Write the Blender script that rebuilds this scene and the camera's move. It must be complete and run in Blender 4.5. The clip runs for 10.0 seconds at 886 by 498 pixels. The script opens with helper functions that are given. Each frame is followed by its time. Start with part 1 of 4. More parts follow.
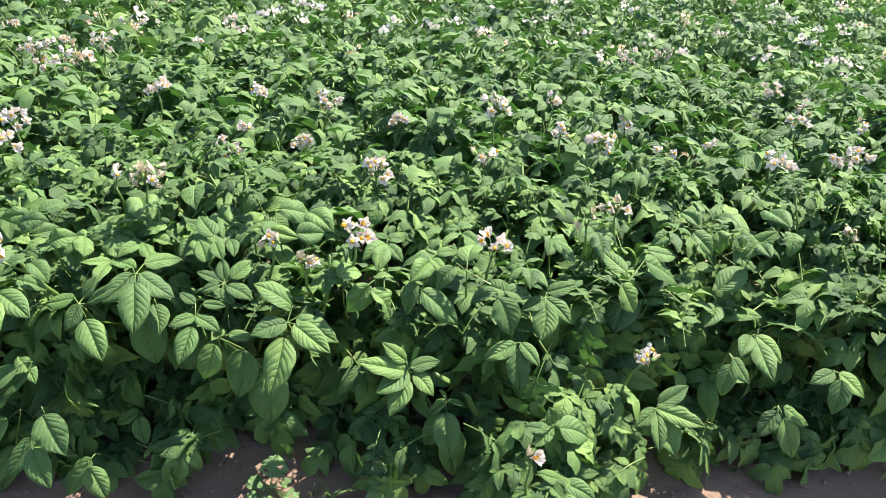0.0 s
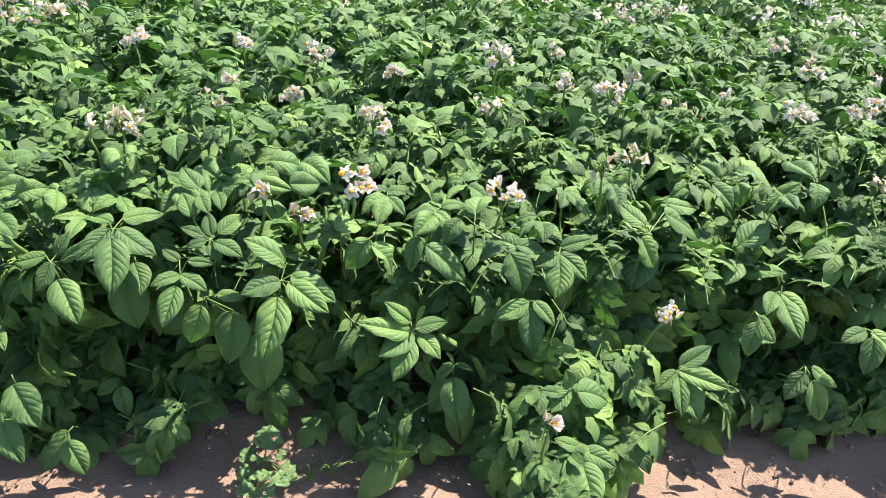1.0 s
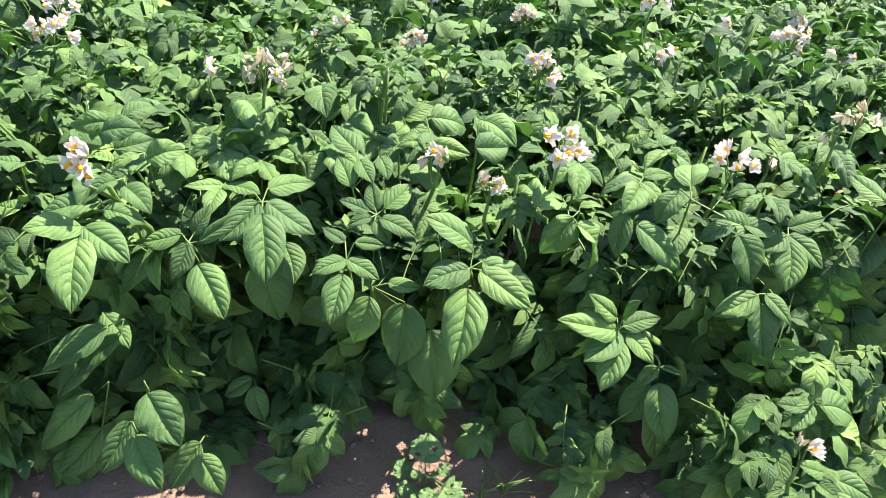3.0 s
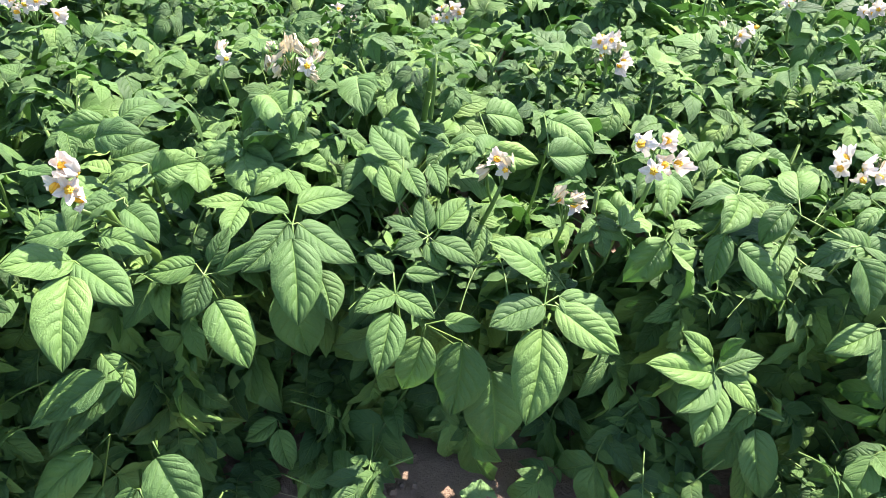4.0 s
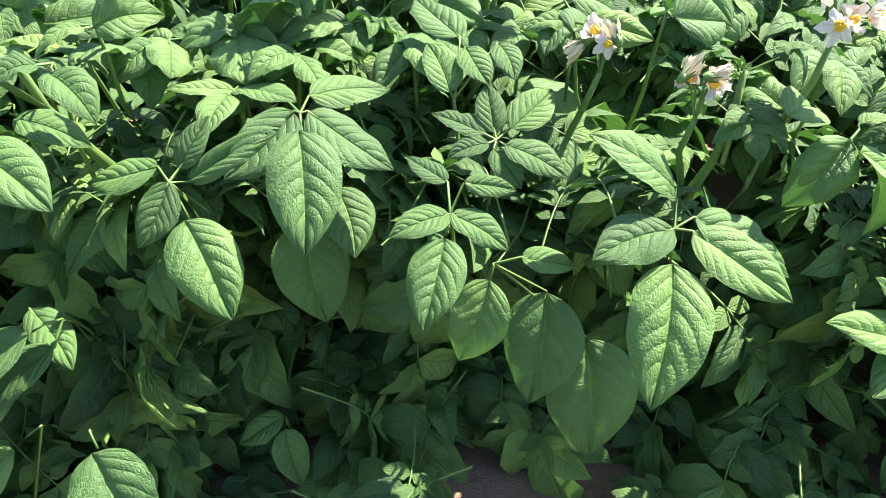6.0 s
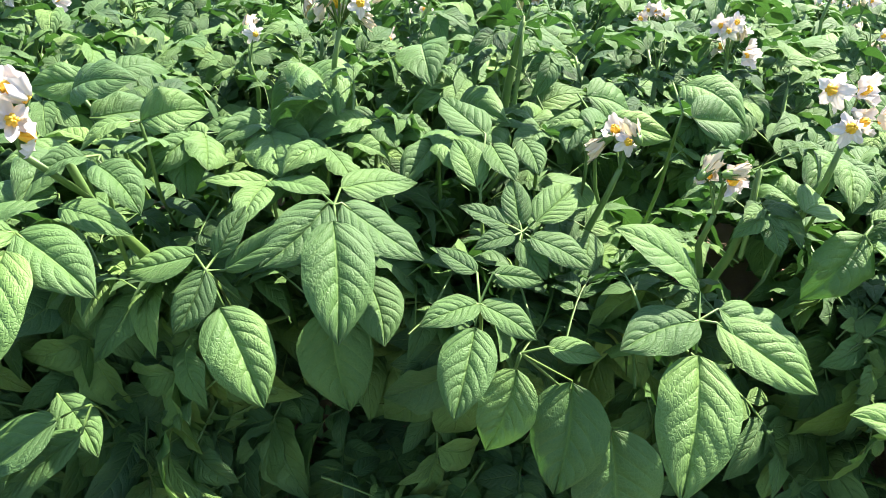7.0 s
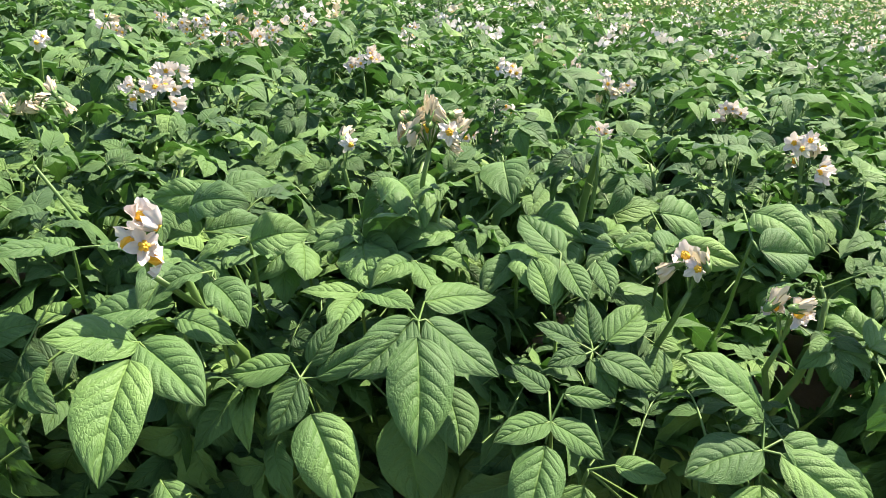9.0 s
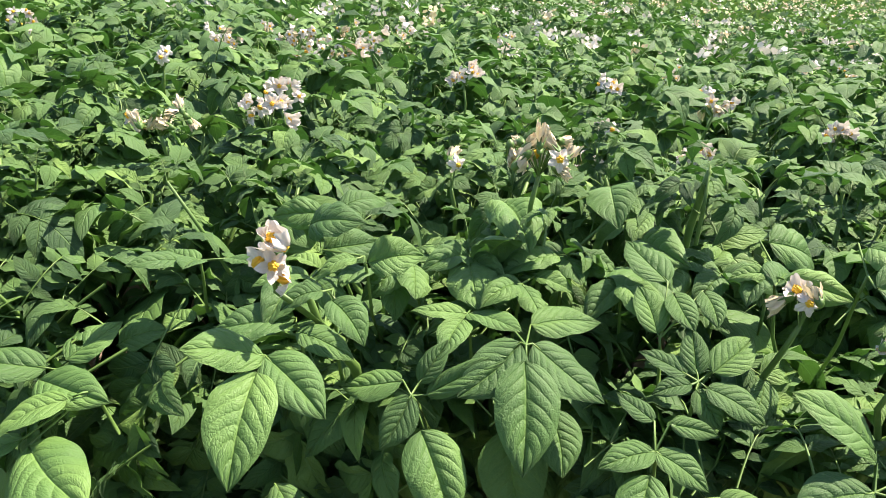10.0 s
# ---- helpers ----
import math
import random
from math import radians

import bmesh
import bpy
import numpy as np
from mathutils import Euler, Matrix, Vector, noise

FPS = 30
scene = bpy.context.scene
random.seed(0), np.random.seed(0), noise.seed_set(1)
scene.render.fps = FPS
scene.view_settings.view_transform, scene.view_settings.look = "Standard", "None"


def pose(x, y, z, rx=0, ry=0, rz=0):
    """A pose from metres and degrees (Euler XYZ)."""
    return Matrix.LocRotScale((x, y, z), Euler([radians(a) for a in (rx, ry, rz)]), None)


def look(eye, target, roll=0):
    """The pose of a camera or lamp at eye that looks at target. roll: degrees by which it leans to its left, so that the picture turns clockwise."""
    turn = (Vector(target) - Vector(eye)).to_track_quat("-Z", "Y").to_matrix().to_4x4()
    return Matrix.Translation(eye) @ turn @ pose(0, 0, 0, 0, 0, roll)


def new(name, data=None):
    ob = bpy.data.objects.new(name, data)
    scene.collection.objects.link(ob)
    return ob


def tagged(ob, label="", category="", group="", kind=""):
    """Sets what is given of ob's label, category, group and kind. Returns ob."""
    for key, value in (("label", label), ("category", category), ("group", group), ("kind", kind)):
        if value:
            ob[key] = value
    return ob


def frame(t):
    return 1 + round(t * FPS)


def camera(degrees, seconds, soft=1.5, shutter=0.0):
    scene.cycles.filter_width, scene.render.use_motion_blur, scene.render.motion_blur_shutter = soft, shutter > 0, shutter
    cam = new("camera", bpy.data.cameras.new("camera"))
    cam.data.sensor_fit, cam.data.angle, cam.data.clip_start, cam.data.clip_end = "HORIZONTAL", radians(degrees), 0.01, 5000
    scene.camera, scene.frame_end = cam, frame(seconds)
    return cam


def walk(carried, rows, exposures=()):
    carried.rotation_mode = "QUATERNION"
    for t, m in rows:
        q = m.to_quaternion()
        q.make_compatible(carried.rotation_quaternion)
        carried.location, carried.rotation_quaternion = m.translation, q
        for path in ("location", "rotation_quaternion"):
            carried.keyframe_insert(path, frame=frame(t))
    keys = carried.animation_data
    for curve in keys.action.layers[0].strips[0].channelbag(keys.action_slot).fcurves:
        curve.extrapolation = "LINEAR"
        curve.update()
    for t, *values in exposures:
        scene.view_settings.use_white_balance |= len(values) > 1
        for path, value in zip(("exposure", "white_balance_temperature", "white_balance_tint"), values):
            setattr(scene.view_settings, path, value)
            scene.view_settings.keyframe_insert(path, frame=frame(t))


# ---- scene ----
cam = camera(57.4, 10.0, soft=0.75)
EXPOSURES = [(0.0, 1.52, 6250, 17), (2.0, 1.63, 6250, 17), (4.4, 1.86, 6200, 17), (5.0, 1.74, 6200, 16), (6.5, 1.99, 6150, 13), (7.0, 1.86, 6200, 13), (8.0, 1.57, 6300, 14), (10.0, 1.32, 6600, 12)]
PATH = [
    (0, (0.114, 0.042, 1.354), (0.088, 1.891, 0.593), 5.0),
    (0.5, (0.101, 0.071, 1.32), (0.095, 1.913, 0.54), 5.0),
    (1, (0.071, 0.157, 1.242), (0.087, 1.986, 0.432), 5.0),
    (1.5, (0.035, 0.26, 1.214), (0.065, 2.074, 0.372), 5.1),
    (2, (-0.027, 0.308, 1.199), (0.008, 2.11, 0.334), 5.4),
    (2.5, (-0.161, 0.369, 1.148), (-0.132, 2.159, 0.257), 5.6),
    (3, (-0.296, 0.454, 1.123), (-0.284, 2.234, 0.21), 5.6),
    (3.2, (-0.331, 0.482, 1.11), (-0.311, 2.258, 0.191), 5.7),
    (4.3, (-0.407, 0.794, 1.069), (-0.377, 2.523, 0.064), 5.9),
    (4.5, (-0.402, 0.846, 1.028), (-0.393, 2.585, 0.039), 5.5),
    (5, (-0.416, 0.967, 0.942), (-0.459, 2.659, -0.123), 4.6),
    (5.2, (-0.428, 0.998, 0.857), (-0.487, 2.712, -0.172), 4.5),
    (6.3, (-0.421, 0.936, 0.79), (-0.495, 2.747, -0.054), 4.4),
    (6.5, (-0.43, 0.934, 0.791), (-0.489, 2.772, 0.006), 5.0),
    (7, (-0.455, 0.933, 0.797), (-0.532, 2.803, 0.091), 4.9),
    (7.5, (-0.47, 0.935, 0.803), (-0.572, 2.825, 0.158), 4.9),
    (8, (-0.464, 0.926, 0.823), (-0.602, 2.825, 0.212), 4.9),
    (8.5, (-0.457, 0.908, 0.857), (-0.651, 2.806, 0.259), 5.0),
    (9, (-0.464, 0.894, 0.879), (-0.734, 2.785, 0.285), 5.2),
    (9.5, (-0.478, 0.878, 0.899), (-0.85, 2.75, 0.3), 5.2),
    (10, (-0.492, 0.869, 0.908), (-0.961, 2.716, 0.301), 5.2),
]
walk(cam, [(t, look(eye, target, roll)) for t, eye, target, roll in PATH], EXPOSURES)


# ---- light: one high sun that stands beyond the rows, clear sky ----
SUN_AZ, SUN_EL = radians(51), radians(63)
TO_SUN = Vector((math.sin(SUN_AZ) * math.cos(SUN_EL), math.cos(SUN_AZ) * math.cos(SUN_EL), math.sin(SUN_EL)))
world = bpy.data.worlds.new("sky")
scene.world = world
world.use_nodes = True
sky = world.node_tree.nodes.new("ShaderNodeTexSky")
sky.sky_type, sky.sun_disc = "NISHITA", False
sky.sun_elevation, sky.sun_rotation = SUN_EL, SUN_AZ
backing = world.node_tree.nodes["Background"]
backing.inputs["Strength"].default_value = 0.088
world.node_tree.links.new(sky.outputs["Color"], backing.inputs["Color"])
sun = new("sun", bpy.data.lights.new("sun", "SUN"))
sun.data.energy, sun.data.angle, sun.data.color = 5.0, radians(0.53), (1.0, 0.91, 0.76)
sun.matrix_world = look(TO_SUN * 30, (0, 0, 0))


# ---- materials ----
class Nodes:
    """Short hand for building one node material."""

    def __init__(self, name):
        self.mat = bpy.data.materials.new(name)
        self.mat.use_nodes = True
        self.tree = self.mat.node_tree
        self.bsdf = self.tree.nodes["Principled BSDF"]
        self.out = self.tree.nodes["Material Output"]

    def add(self, kind, **inputs):
        node = self.tree.nodes.new("ShaderNode" + kind)
        for key, value in inputs.items():
            self.put(node, key.replace("_", " "), value)
        return node

    def put(self, node, key, value):
        if isinstance(key, str) and key.startswith("in") and key[2:].isdigit():
            key = int(key[2:])
        if isinstance(value, bpy.types.NodeSocket):
            self.tree.links.new(value, node.inputs[key])
        else:
            node.inputs[key].default_value = value

    def math(self, op, a, b=0.0, c=0.0):
        node = self.add("Math", in0=a, in1=b, in2=c)
        node.operation = op
        return node.outputs[0]

    def ramp(self, fac, stops):
        node = self.add("ValToRGB", Fac=fac)
        ramp = node.color_ramp
        while len(ramp.elements) < len(stops):
            ramp.elements.new(0.5)
        for e, (p, c) in zip(ramp.elements, stops):
            e.position, e.color = p, (*c, 1.0)
        return node.outputs[0]

    def mix(self, fac, a, b):
        node = self.add("Mix")
        node.data_type = "RGBA"
        self.put(node, 0, fac), self.put(node, 6, a), self.put(node, 7, b)
        return node.outputs[2]

    def noise(self, scale, detail=3.0, vector=None, rough=0.55):
        node = self.add("TexNoise", Scale=scale, Detail=detail, Roughness=rough)
        if vector is not None:
            self.put(node, "Vector", vector)
        return node.outputs[0]

    def set(self, **inputs):
        for key, value in inputs.items():
            self.put(self.bsdf, key.replace("_", " "), value)
        return self

    def bump(self, height, strength, distance):
        node = self.add("Bump", Strength=strength, Distance=distance, Height=height)
        self.put(self.bsdf, "Normal", node.outputs[0])
        return node.outputs[0]


def rgba(r, g, b):
    return (r, g, b, 1.0)


def leaf_material(name, dark, light, lime, veins=True):
    n = Nodes(name)
    uv = n.add("UVMap").outputs[0]
    sep = n.add("SeparateXYZ", Vector=uv)
    u, v = sep.outputs[0], sep.outputs[1]
    across = n.math("MULTIPLY", n.math("ABSOLUTE", n.math("SUBTRACT", u, 0.5)), 2.0)
    pos = n.add("NewGeometry")
    isle = pos.outputs["Random Per Island"]
    coarse = n.noise(9.0, 2.0, pos.outputs["Position"])
    fine = n.noise(160.0, 3.0, pos.outputs["Position"])
    # side veins leave the midrib by turns and bend towards the tip
    sweep = n.math("ADD", n.math("MULTIPLY", across, VEIN_SWEEP), n.math("MULTIPLY", n.math("MULTIPLY", across, across), VEIN_BEND))
    turn = n.math("MULTIPLY", n.math("GREATER_THAN", u, 0.5), 0.5)
    phase = n.math("ADD", n.math("SUBTRACT", n.math("MULTIPLY", v, VEINS), sweep), turn)
    phase = n.math("ADD", phase, n.math("MULTIPLY", n.math("SUBTRACT", fine, 0.5), 0.16))
    tri = n.math("MULTIPLY", n.math("ABSOLUTE", n.math("SUBTRACT", n.math("FRACT", phase), 0.5)), 2.0)
    fade = n.math("SUBTRACT", 1.0, n.math("POWER", across, 4.0))
    vein = n.math("MULTIPLY", n.math("POWER", tri, 15.0), fade)
    rib = n.math("SUBTRACT", 1.0, n.math("SMOOTH_MIN", n.math("MULTIPLY", across, 17.0), 1.0, 0.2))
    rib = n.math("MAXIMUM", rib, 0.0)
    any_vein = n.math("MAXIMUM", n.math("MULTIPLY", vein, 0.5), rib)
    rand = n.add("ObjectInfo").outputs["Random"]
    tone = n.math("ADD", n.math("MULTIPLY", isle, 0.55), n.math("MULTIPLY", rand, 0.40))
    tone = n.math("ADD", tone, n.math("MULTIPLY", n.math("SUBTRACT", coarse, 0.5), 0.8))
    base = n.ramp(tone, [(0.1, dark), (0.58, light), (0.98, lime)])
    base = n.mix(n.math("MULTIPLY", fine, 0.30), base, rgba(dark[0] * 0.7, dark[1] * 0.8, dark[2] * 0.8))
    base = n.mix(n.math("MULTIPLY", any_vein, 0.34), base, rgba(lime[0] * 1.2, lime[1] * 1.2, lime[2] * 1.3))
    rough = n.math("ADD", 0.47, n.math("MULTIPLY", fine, 0.20))
    if veins:
        shifted = n.add("VectorMath", in0=uv, in1=isle).outputs[0]
        squash = n.add("Mapping", Vector=shifted)
        squash.inputs["Scale"].default_value = (0.8, 1.0, 1.0)
        cell = n.add("TexVoronoi", Scale=34.0, Vector=squash.outputs[0])
        cell.feature = "SMOOTH_F1"
        pucker = n.math("SUBTRACT", 1.0, n.math("MULTIPLY", cell.outputs["Distance"], 1.2))
        net = n.add("TexVoronoi", Scale=28.0, Vector=squash.outputs[0])
        net.feature = "DISTANCE_TO_EDGE"
        lines = n.math("SUBTRACT", 1.0, n.math("MINIMUM", n.math("MULTIPLY", net.outputs["Distance"], 6.0), 1.0))
        base = n.mix(n.math("MULTIPLY", lines, 0.08), base, rgba(lime[0], lime[1], lime[2] * 1.1))
        swell = n.math("SUBTRACT", 1.0, n.math("MULTIPLY", n.math("POWER", tri, 3.0), fade))
        height = n.math("ADD", n.math("MULTIPLY", swell, 0.52), n.math("MULTIPLY", pucker, 0.28))
        height = n.math("SUBTRACT", n.math("SUBTRACT", height, n.math("MULTIPLY", rib, 0.8)), n.math("MULTIPLY", lines, 0.15))
        n.bump(height, 0.9, 0.0023)
    n.set(Base_Color=base, Roughness=rough, Specular_IOR_Level=0.40)
    glow = n.add("BsdfTranslucent", Color=n.mix(0.6, base, rgba(0.09, 0.30, 0.03)))
    mixer = n.add("MixShader", Fac=0.16)
    n.tree.links.new(n.bsdf.outputs[0], mixer.inputs[1])
    n.tree.links.new(glow.outputs[0], mixer.inputs[2])
    n.tree.links.new(mixer.outputs[0], n.out.inputs[0])
    return n.mat


# side veins of a leaflet: how many from base to tip, their slant and their bend
VEINS, VEIN_SWEEP, VEIN_BEND = 7.0, 1.25, 1.0
LEAF = leaf_material("potato_leaf", (0.040, 0.093, 0.033), (0.113, 0.220, 0.056), (0.252, 0.402, 0.094))
LEAF_FAR = leaf_material("potato_leaf_distant", (0.040, 0.093, 0.033), (0.113, 0.220, 0.056), (0.252, 0.402, 0.094), veins=False)
WEED = leaf_material("weed_leaf", (0.11, 0.20, 0.07), (0.17, 0.29, 0.10), (0.24, 0.38, 0.13))


def simple_material(name, colour, second, rough, scale=120.0, bump=0.0, glow=0.0):
    n = Nodes(name)
    obj = n.add("TexCoord").outputs["Object"]
    grain = n.noise(scale, 4.0, obj)
    isle = n.add("NewGeometry").outputs["Random Per Island"]
    fac = n.math("ADD", n.math("MULTIPLY", grain, 0.7), n.math("MULTIPLY", isle, 0.4))
    base = n.ramp(fac, [(0.25, colour), (0.85, second)])
    n.set(Base_Color=base, Roughness=rough)
    if bump:
        n.bump(grain, 0.5, bump)
    if glow:
        through_light = n.add("BsdfTranslucent", Color=base)
        mixer = n.add("MixShader", Fac=glow)
        n.tree.links.new(n.bsdf.outputs[0], mixer.inputs[1])
        n.tree.links.new(through_light.outputs[0], mixer.inputs[2])
        n.tree.links.new(mixer.outputs[0], n.out.inputs[0])
    return n.mat


STEM = simple_material("potato_stem", (0.075, 0.150, 0.034), (0.145, 0.235, 0.050), 0.5, 60, 0.001)
PETAL = simple_material("white_petal", (0.80, 0.77, 0.70), (0.76, 0.66, 0.62), 0.6, 70, 0.0, 0.22)
PETAL_OLD = simple_material("faded_petal", (0.79, 0.71, 0.49), (0.74, 0.58, 0.40), 0.7, 90, 0.0, 0.2)
ANTHER = simple_material("yellow_anther", (0.80, 0.42, 0.02), (0.85, 0.50, 0.03), 0.5, 300)
STRAW = simple_material("dry_straw", (0.45, 0.36, 0.18), (0.55, 0.48, 0.28), 0.7, 80)
CLOD = simple_material("soil_clod", (0.18, 0.125, 0.092), (0.27, 0.19, 0.145), 0.95, 90, 0.003)


def soil_material():
    n = Nodes("sandy_soil")
    p = n.add("NewGeometry").outputs["Position"]
    grit, patch, crumb = n.noise(420.0, 4.0, p), n.noise(5.0, 4.0, p), n.noise(70.0, 5.0, p, 0.7)
    fac = n.math("ADD", n.math("MULTIPLY", grit, 0.35), n.math("ADD", n.math("MULTIPLY", patch, 0.4), n.math("MULTIPLY", crumb, 0.35)))
    bare = n.ramp(fac, [(0.3, (0.195, 0.129, 0.089)), (0.55, (0.288, 0.198, 0.140)), (0.8, (0.40, 0.288, 0.212))])
    # unseen ground before the rows, coloured green to cut warm bounce onto the leaves
    y = n.add("SeparateXYZ", Vector=p).outputs[1]
    edge = n.math("ADD", y, n.math("MULTIPLY", n.noise(3.0, 4.0, p), 0.5))
    bounce_cut = n.math("MULTIPLY", n.math("LESS_THAN", edge, 1.60), 0.92)
    green = n.ramp(crumb, [(0.3, (0.020, 0.042, 0.012)), (0.7, (0.060, 0.105, 0.028))])
    n.set(Base_Color=n.mix(bounce_cut, bare, green), Roughness=0.95)
    n.bump(n.math("ADD", crumb, n.math("MULTIPLY", grit, 0.35)), 0.9, 0.013)
    return n.mat


SOIL = soil_material()


# ---- mesh helpers ----
class Soup:
    """Gathers vertices, faces and leaf coordinates for one mesh."""

    def __init__(self):
        self.v, self.f, self.uv, self.m, self.count = [], [], [], [], 0

    def add(self, v, f, uv=None, mat=0):
        v = np.asarray(v, float)
        self.v.append(v)
        self.uv.append(np.asarray(uv, float) if uv is not None else np.tile((0.25, 0.5), (len(v), 1)))
        self.f += [[i + self.count for i in face] for face in f]
        self.m += [mat] * len(f)
        self.count += len(v)

    def join(self, other, m, mat_shift=0):
        v = np.concatenate(other.v)
        a = np.array(m)
        self.v.append(v @ a[:3, :3].T + a[:3, 3])
        self.uv.append(np.concatenate(other.uv))
        self.f += [[i + self.count for i in face] for face in other.f]
        self.m += [k + mat_shift for k in other.m]
        self.count += len(v)

    def mesh(self, name, mats, smooth=True):
        me = bpy.data.meshes.new(name)
        me.from_pydata(np.concatenate(self.v).tolist(), [], self.f)
        for mat in mats:
            me.materials.append(mat)
        me.polygons.foreach_set("material_index", self.m)
        me.polygons.foreach_set("use_smooth", [smooth] * len(self.f))
        loops = np.zeros(len(me.loops), int)
        me.loops.foreach_get("vertex_index", loops)
        layer = me.uv_layers.new(name="UVMap")
        layer.data.foreach_set("uv", np.concatenate(self.uv)[loops].ravel())
        me.update()
        return me


def tube(soup, points, radii, sides=5, mat=0):
    """A tapered stalk along points."""
    pts = [Vector(p) for p in points]
    rings, faces = [], []
    for i, p in enumerate(pts):
        along = (pts[min(i + 1, len(pts) - 1)] - pts[max(i - 1, 0)]).normalized()
        a = along.orthogonal().normalized()
        b = along.cross(a)
        rings += [p + (a * math.cos(k * math.tau / sides) + b * math.sin(k * math.tau / sides)) * radii[i] for k in range(sides)]
    for i in range(len(pts) - 1):
        for k in range(sides):
            j = (k + 1) % sides
            faces.append([i * sides + k, i * sides + j, (i + 1) * sides + j, (i + 1) * sides + k])
    faces.append([(len(pts) - 1) * sides + k for k in range(sides)])
    soup.add([tuple(r) for r in rings], faces, None, mat)


def outline(v):
    """Half breadth of a leaflet from its rounded base to its drawn-out tip, 1 at the broadest."""
    if v < 0.40:
        return max(1 - ((0.40 - v) / 0.40) ** 2.3, 0.0) ** 0.55
    q = (v - 0.40) / 0.60
    return max(1 - q ** 2.1, 0.0)


def blade(rng, nu, nv, width=0.34, fold=0.16, droop=0.22, wave=0.05, quilt=0.0, arch=0.0, cup=0.0):
    """One leaflet of unit length along +Y: oval, pointed, folded along its midrib, drooping to the tip, wavy at the edge."""
    soup, rows, uvs = Soup(), [], []
    skew, twist, ph = rng.uniform(-0.06, 0.06), rng.uniform(-0.35, 0.35), rng.uniform(0, 6)
    shift, bend = rng.uniform(-0.35, 0.35), rng.uniform(-0.05, 0.05)
    tall, seed = rng.uniform(0.6, 1.3), rng.uniform(0, 90)
    for i in range(nv + 1):
        v = i / nv
        hw = width * max(outline(v), 0.012)
        for j in range(nu + 1):
            u = 2 * j / nu - 1
            a, side = abs(u), (2.0 if u > 0 else 0.0)
            reach = hw * (1 + (wave * 0.35 * math.sin(v * 17 + ph + side) if 0 < v < 1 else 0.0)) * (1 + (0.07 if u > 0 else -0.07) * shift)
            vw = v + 0.025 * math.sin(v * 9 + seed + side) + shift * 0.08
            z = fold * hw * (1.25 * a - 0.70 * a ** 3) - 0.016 * math.exp(-(a / 0.13) ** 2) - cup * hw * a * a
            z += -droop * v ** 2.2 + arch * 4 * v * (1 - v)
            z += wave * hw * a * a * (math.sin(v * 13 * tall + side + ph) + 0.5 * math.sin(v * 29 * tall + ph + 2 * side))
            if quilt:
                z += 0.020 * a * noise.noise((u * 1.6 + seed, v * 3.0, seed))
                t = (vw * VEINS - VEIN_SWEEP * a - VEIN_BEND * a * a + (0.5 if u > 0 else 0.0)) % 1.0
                z += quilt * (1 - abs(2 * t - 1) ** 2.4) * min(1, 6 * a) * min(1, 4 * (1 - a)) * min(1, 8 * (1 - v)) * min(1, 5 * v)
            x = u * reach + skew * v * v + bend * math.sin(v * 3.1)
            rows.append((x * math.cos(twist * v) - z * math.sin(twist * v) * 0.5, v - 0.12 * droop * v * v, z + x * math.sin(twist * v) * 0.5))
            uvs.append((0.5 + u / 2, vw))
    faces = [[i * (nu + 1) + j, i * (nu + 1) + j + 1, (i + 1) * (nu + 1) + j + 1, (i + 1) * (nu + 1) + j] for i in range(nv) for j in range(nu)]
    soup.add(rows, faces, uvs, 0)
    return soup


def frame_to(base, tip, up):
    """A pose whose +Y runs from base to tip and whose +Z is as near to up as can be, scaled to the length between them."""
    base, y = Vector(base), Vector(tip) - Vector(base)
    length = y.length
    y.normalize()
    x = y.cross(Vector(up)).normalized()
    z = x.cross(y)
    m = Matrix((x, y, z)).transposed().to_4x4()
    return Matrix.Translation(base) @ m @ Matrix.Scale(length, 4)


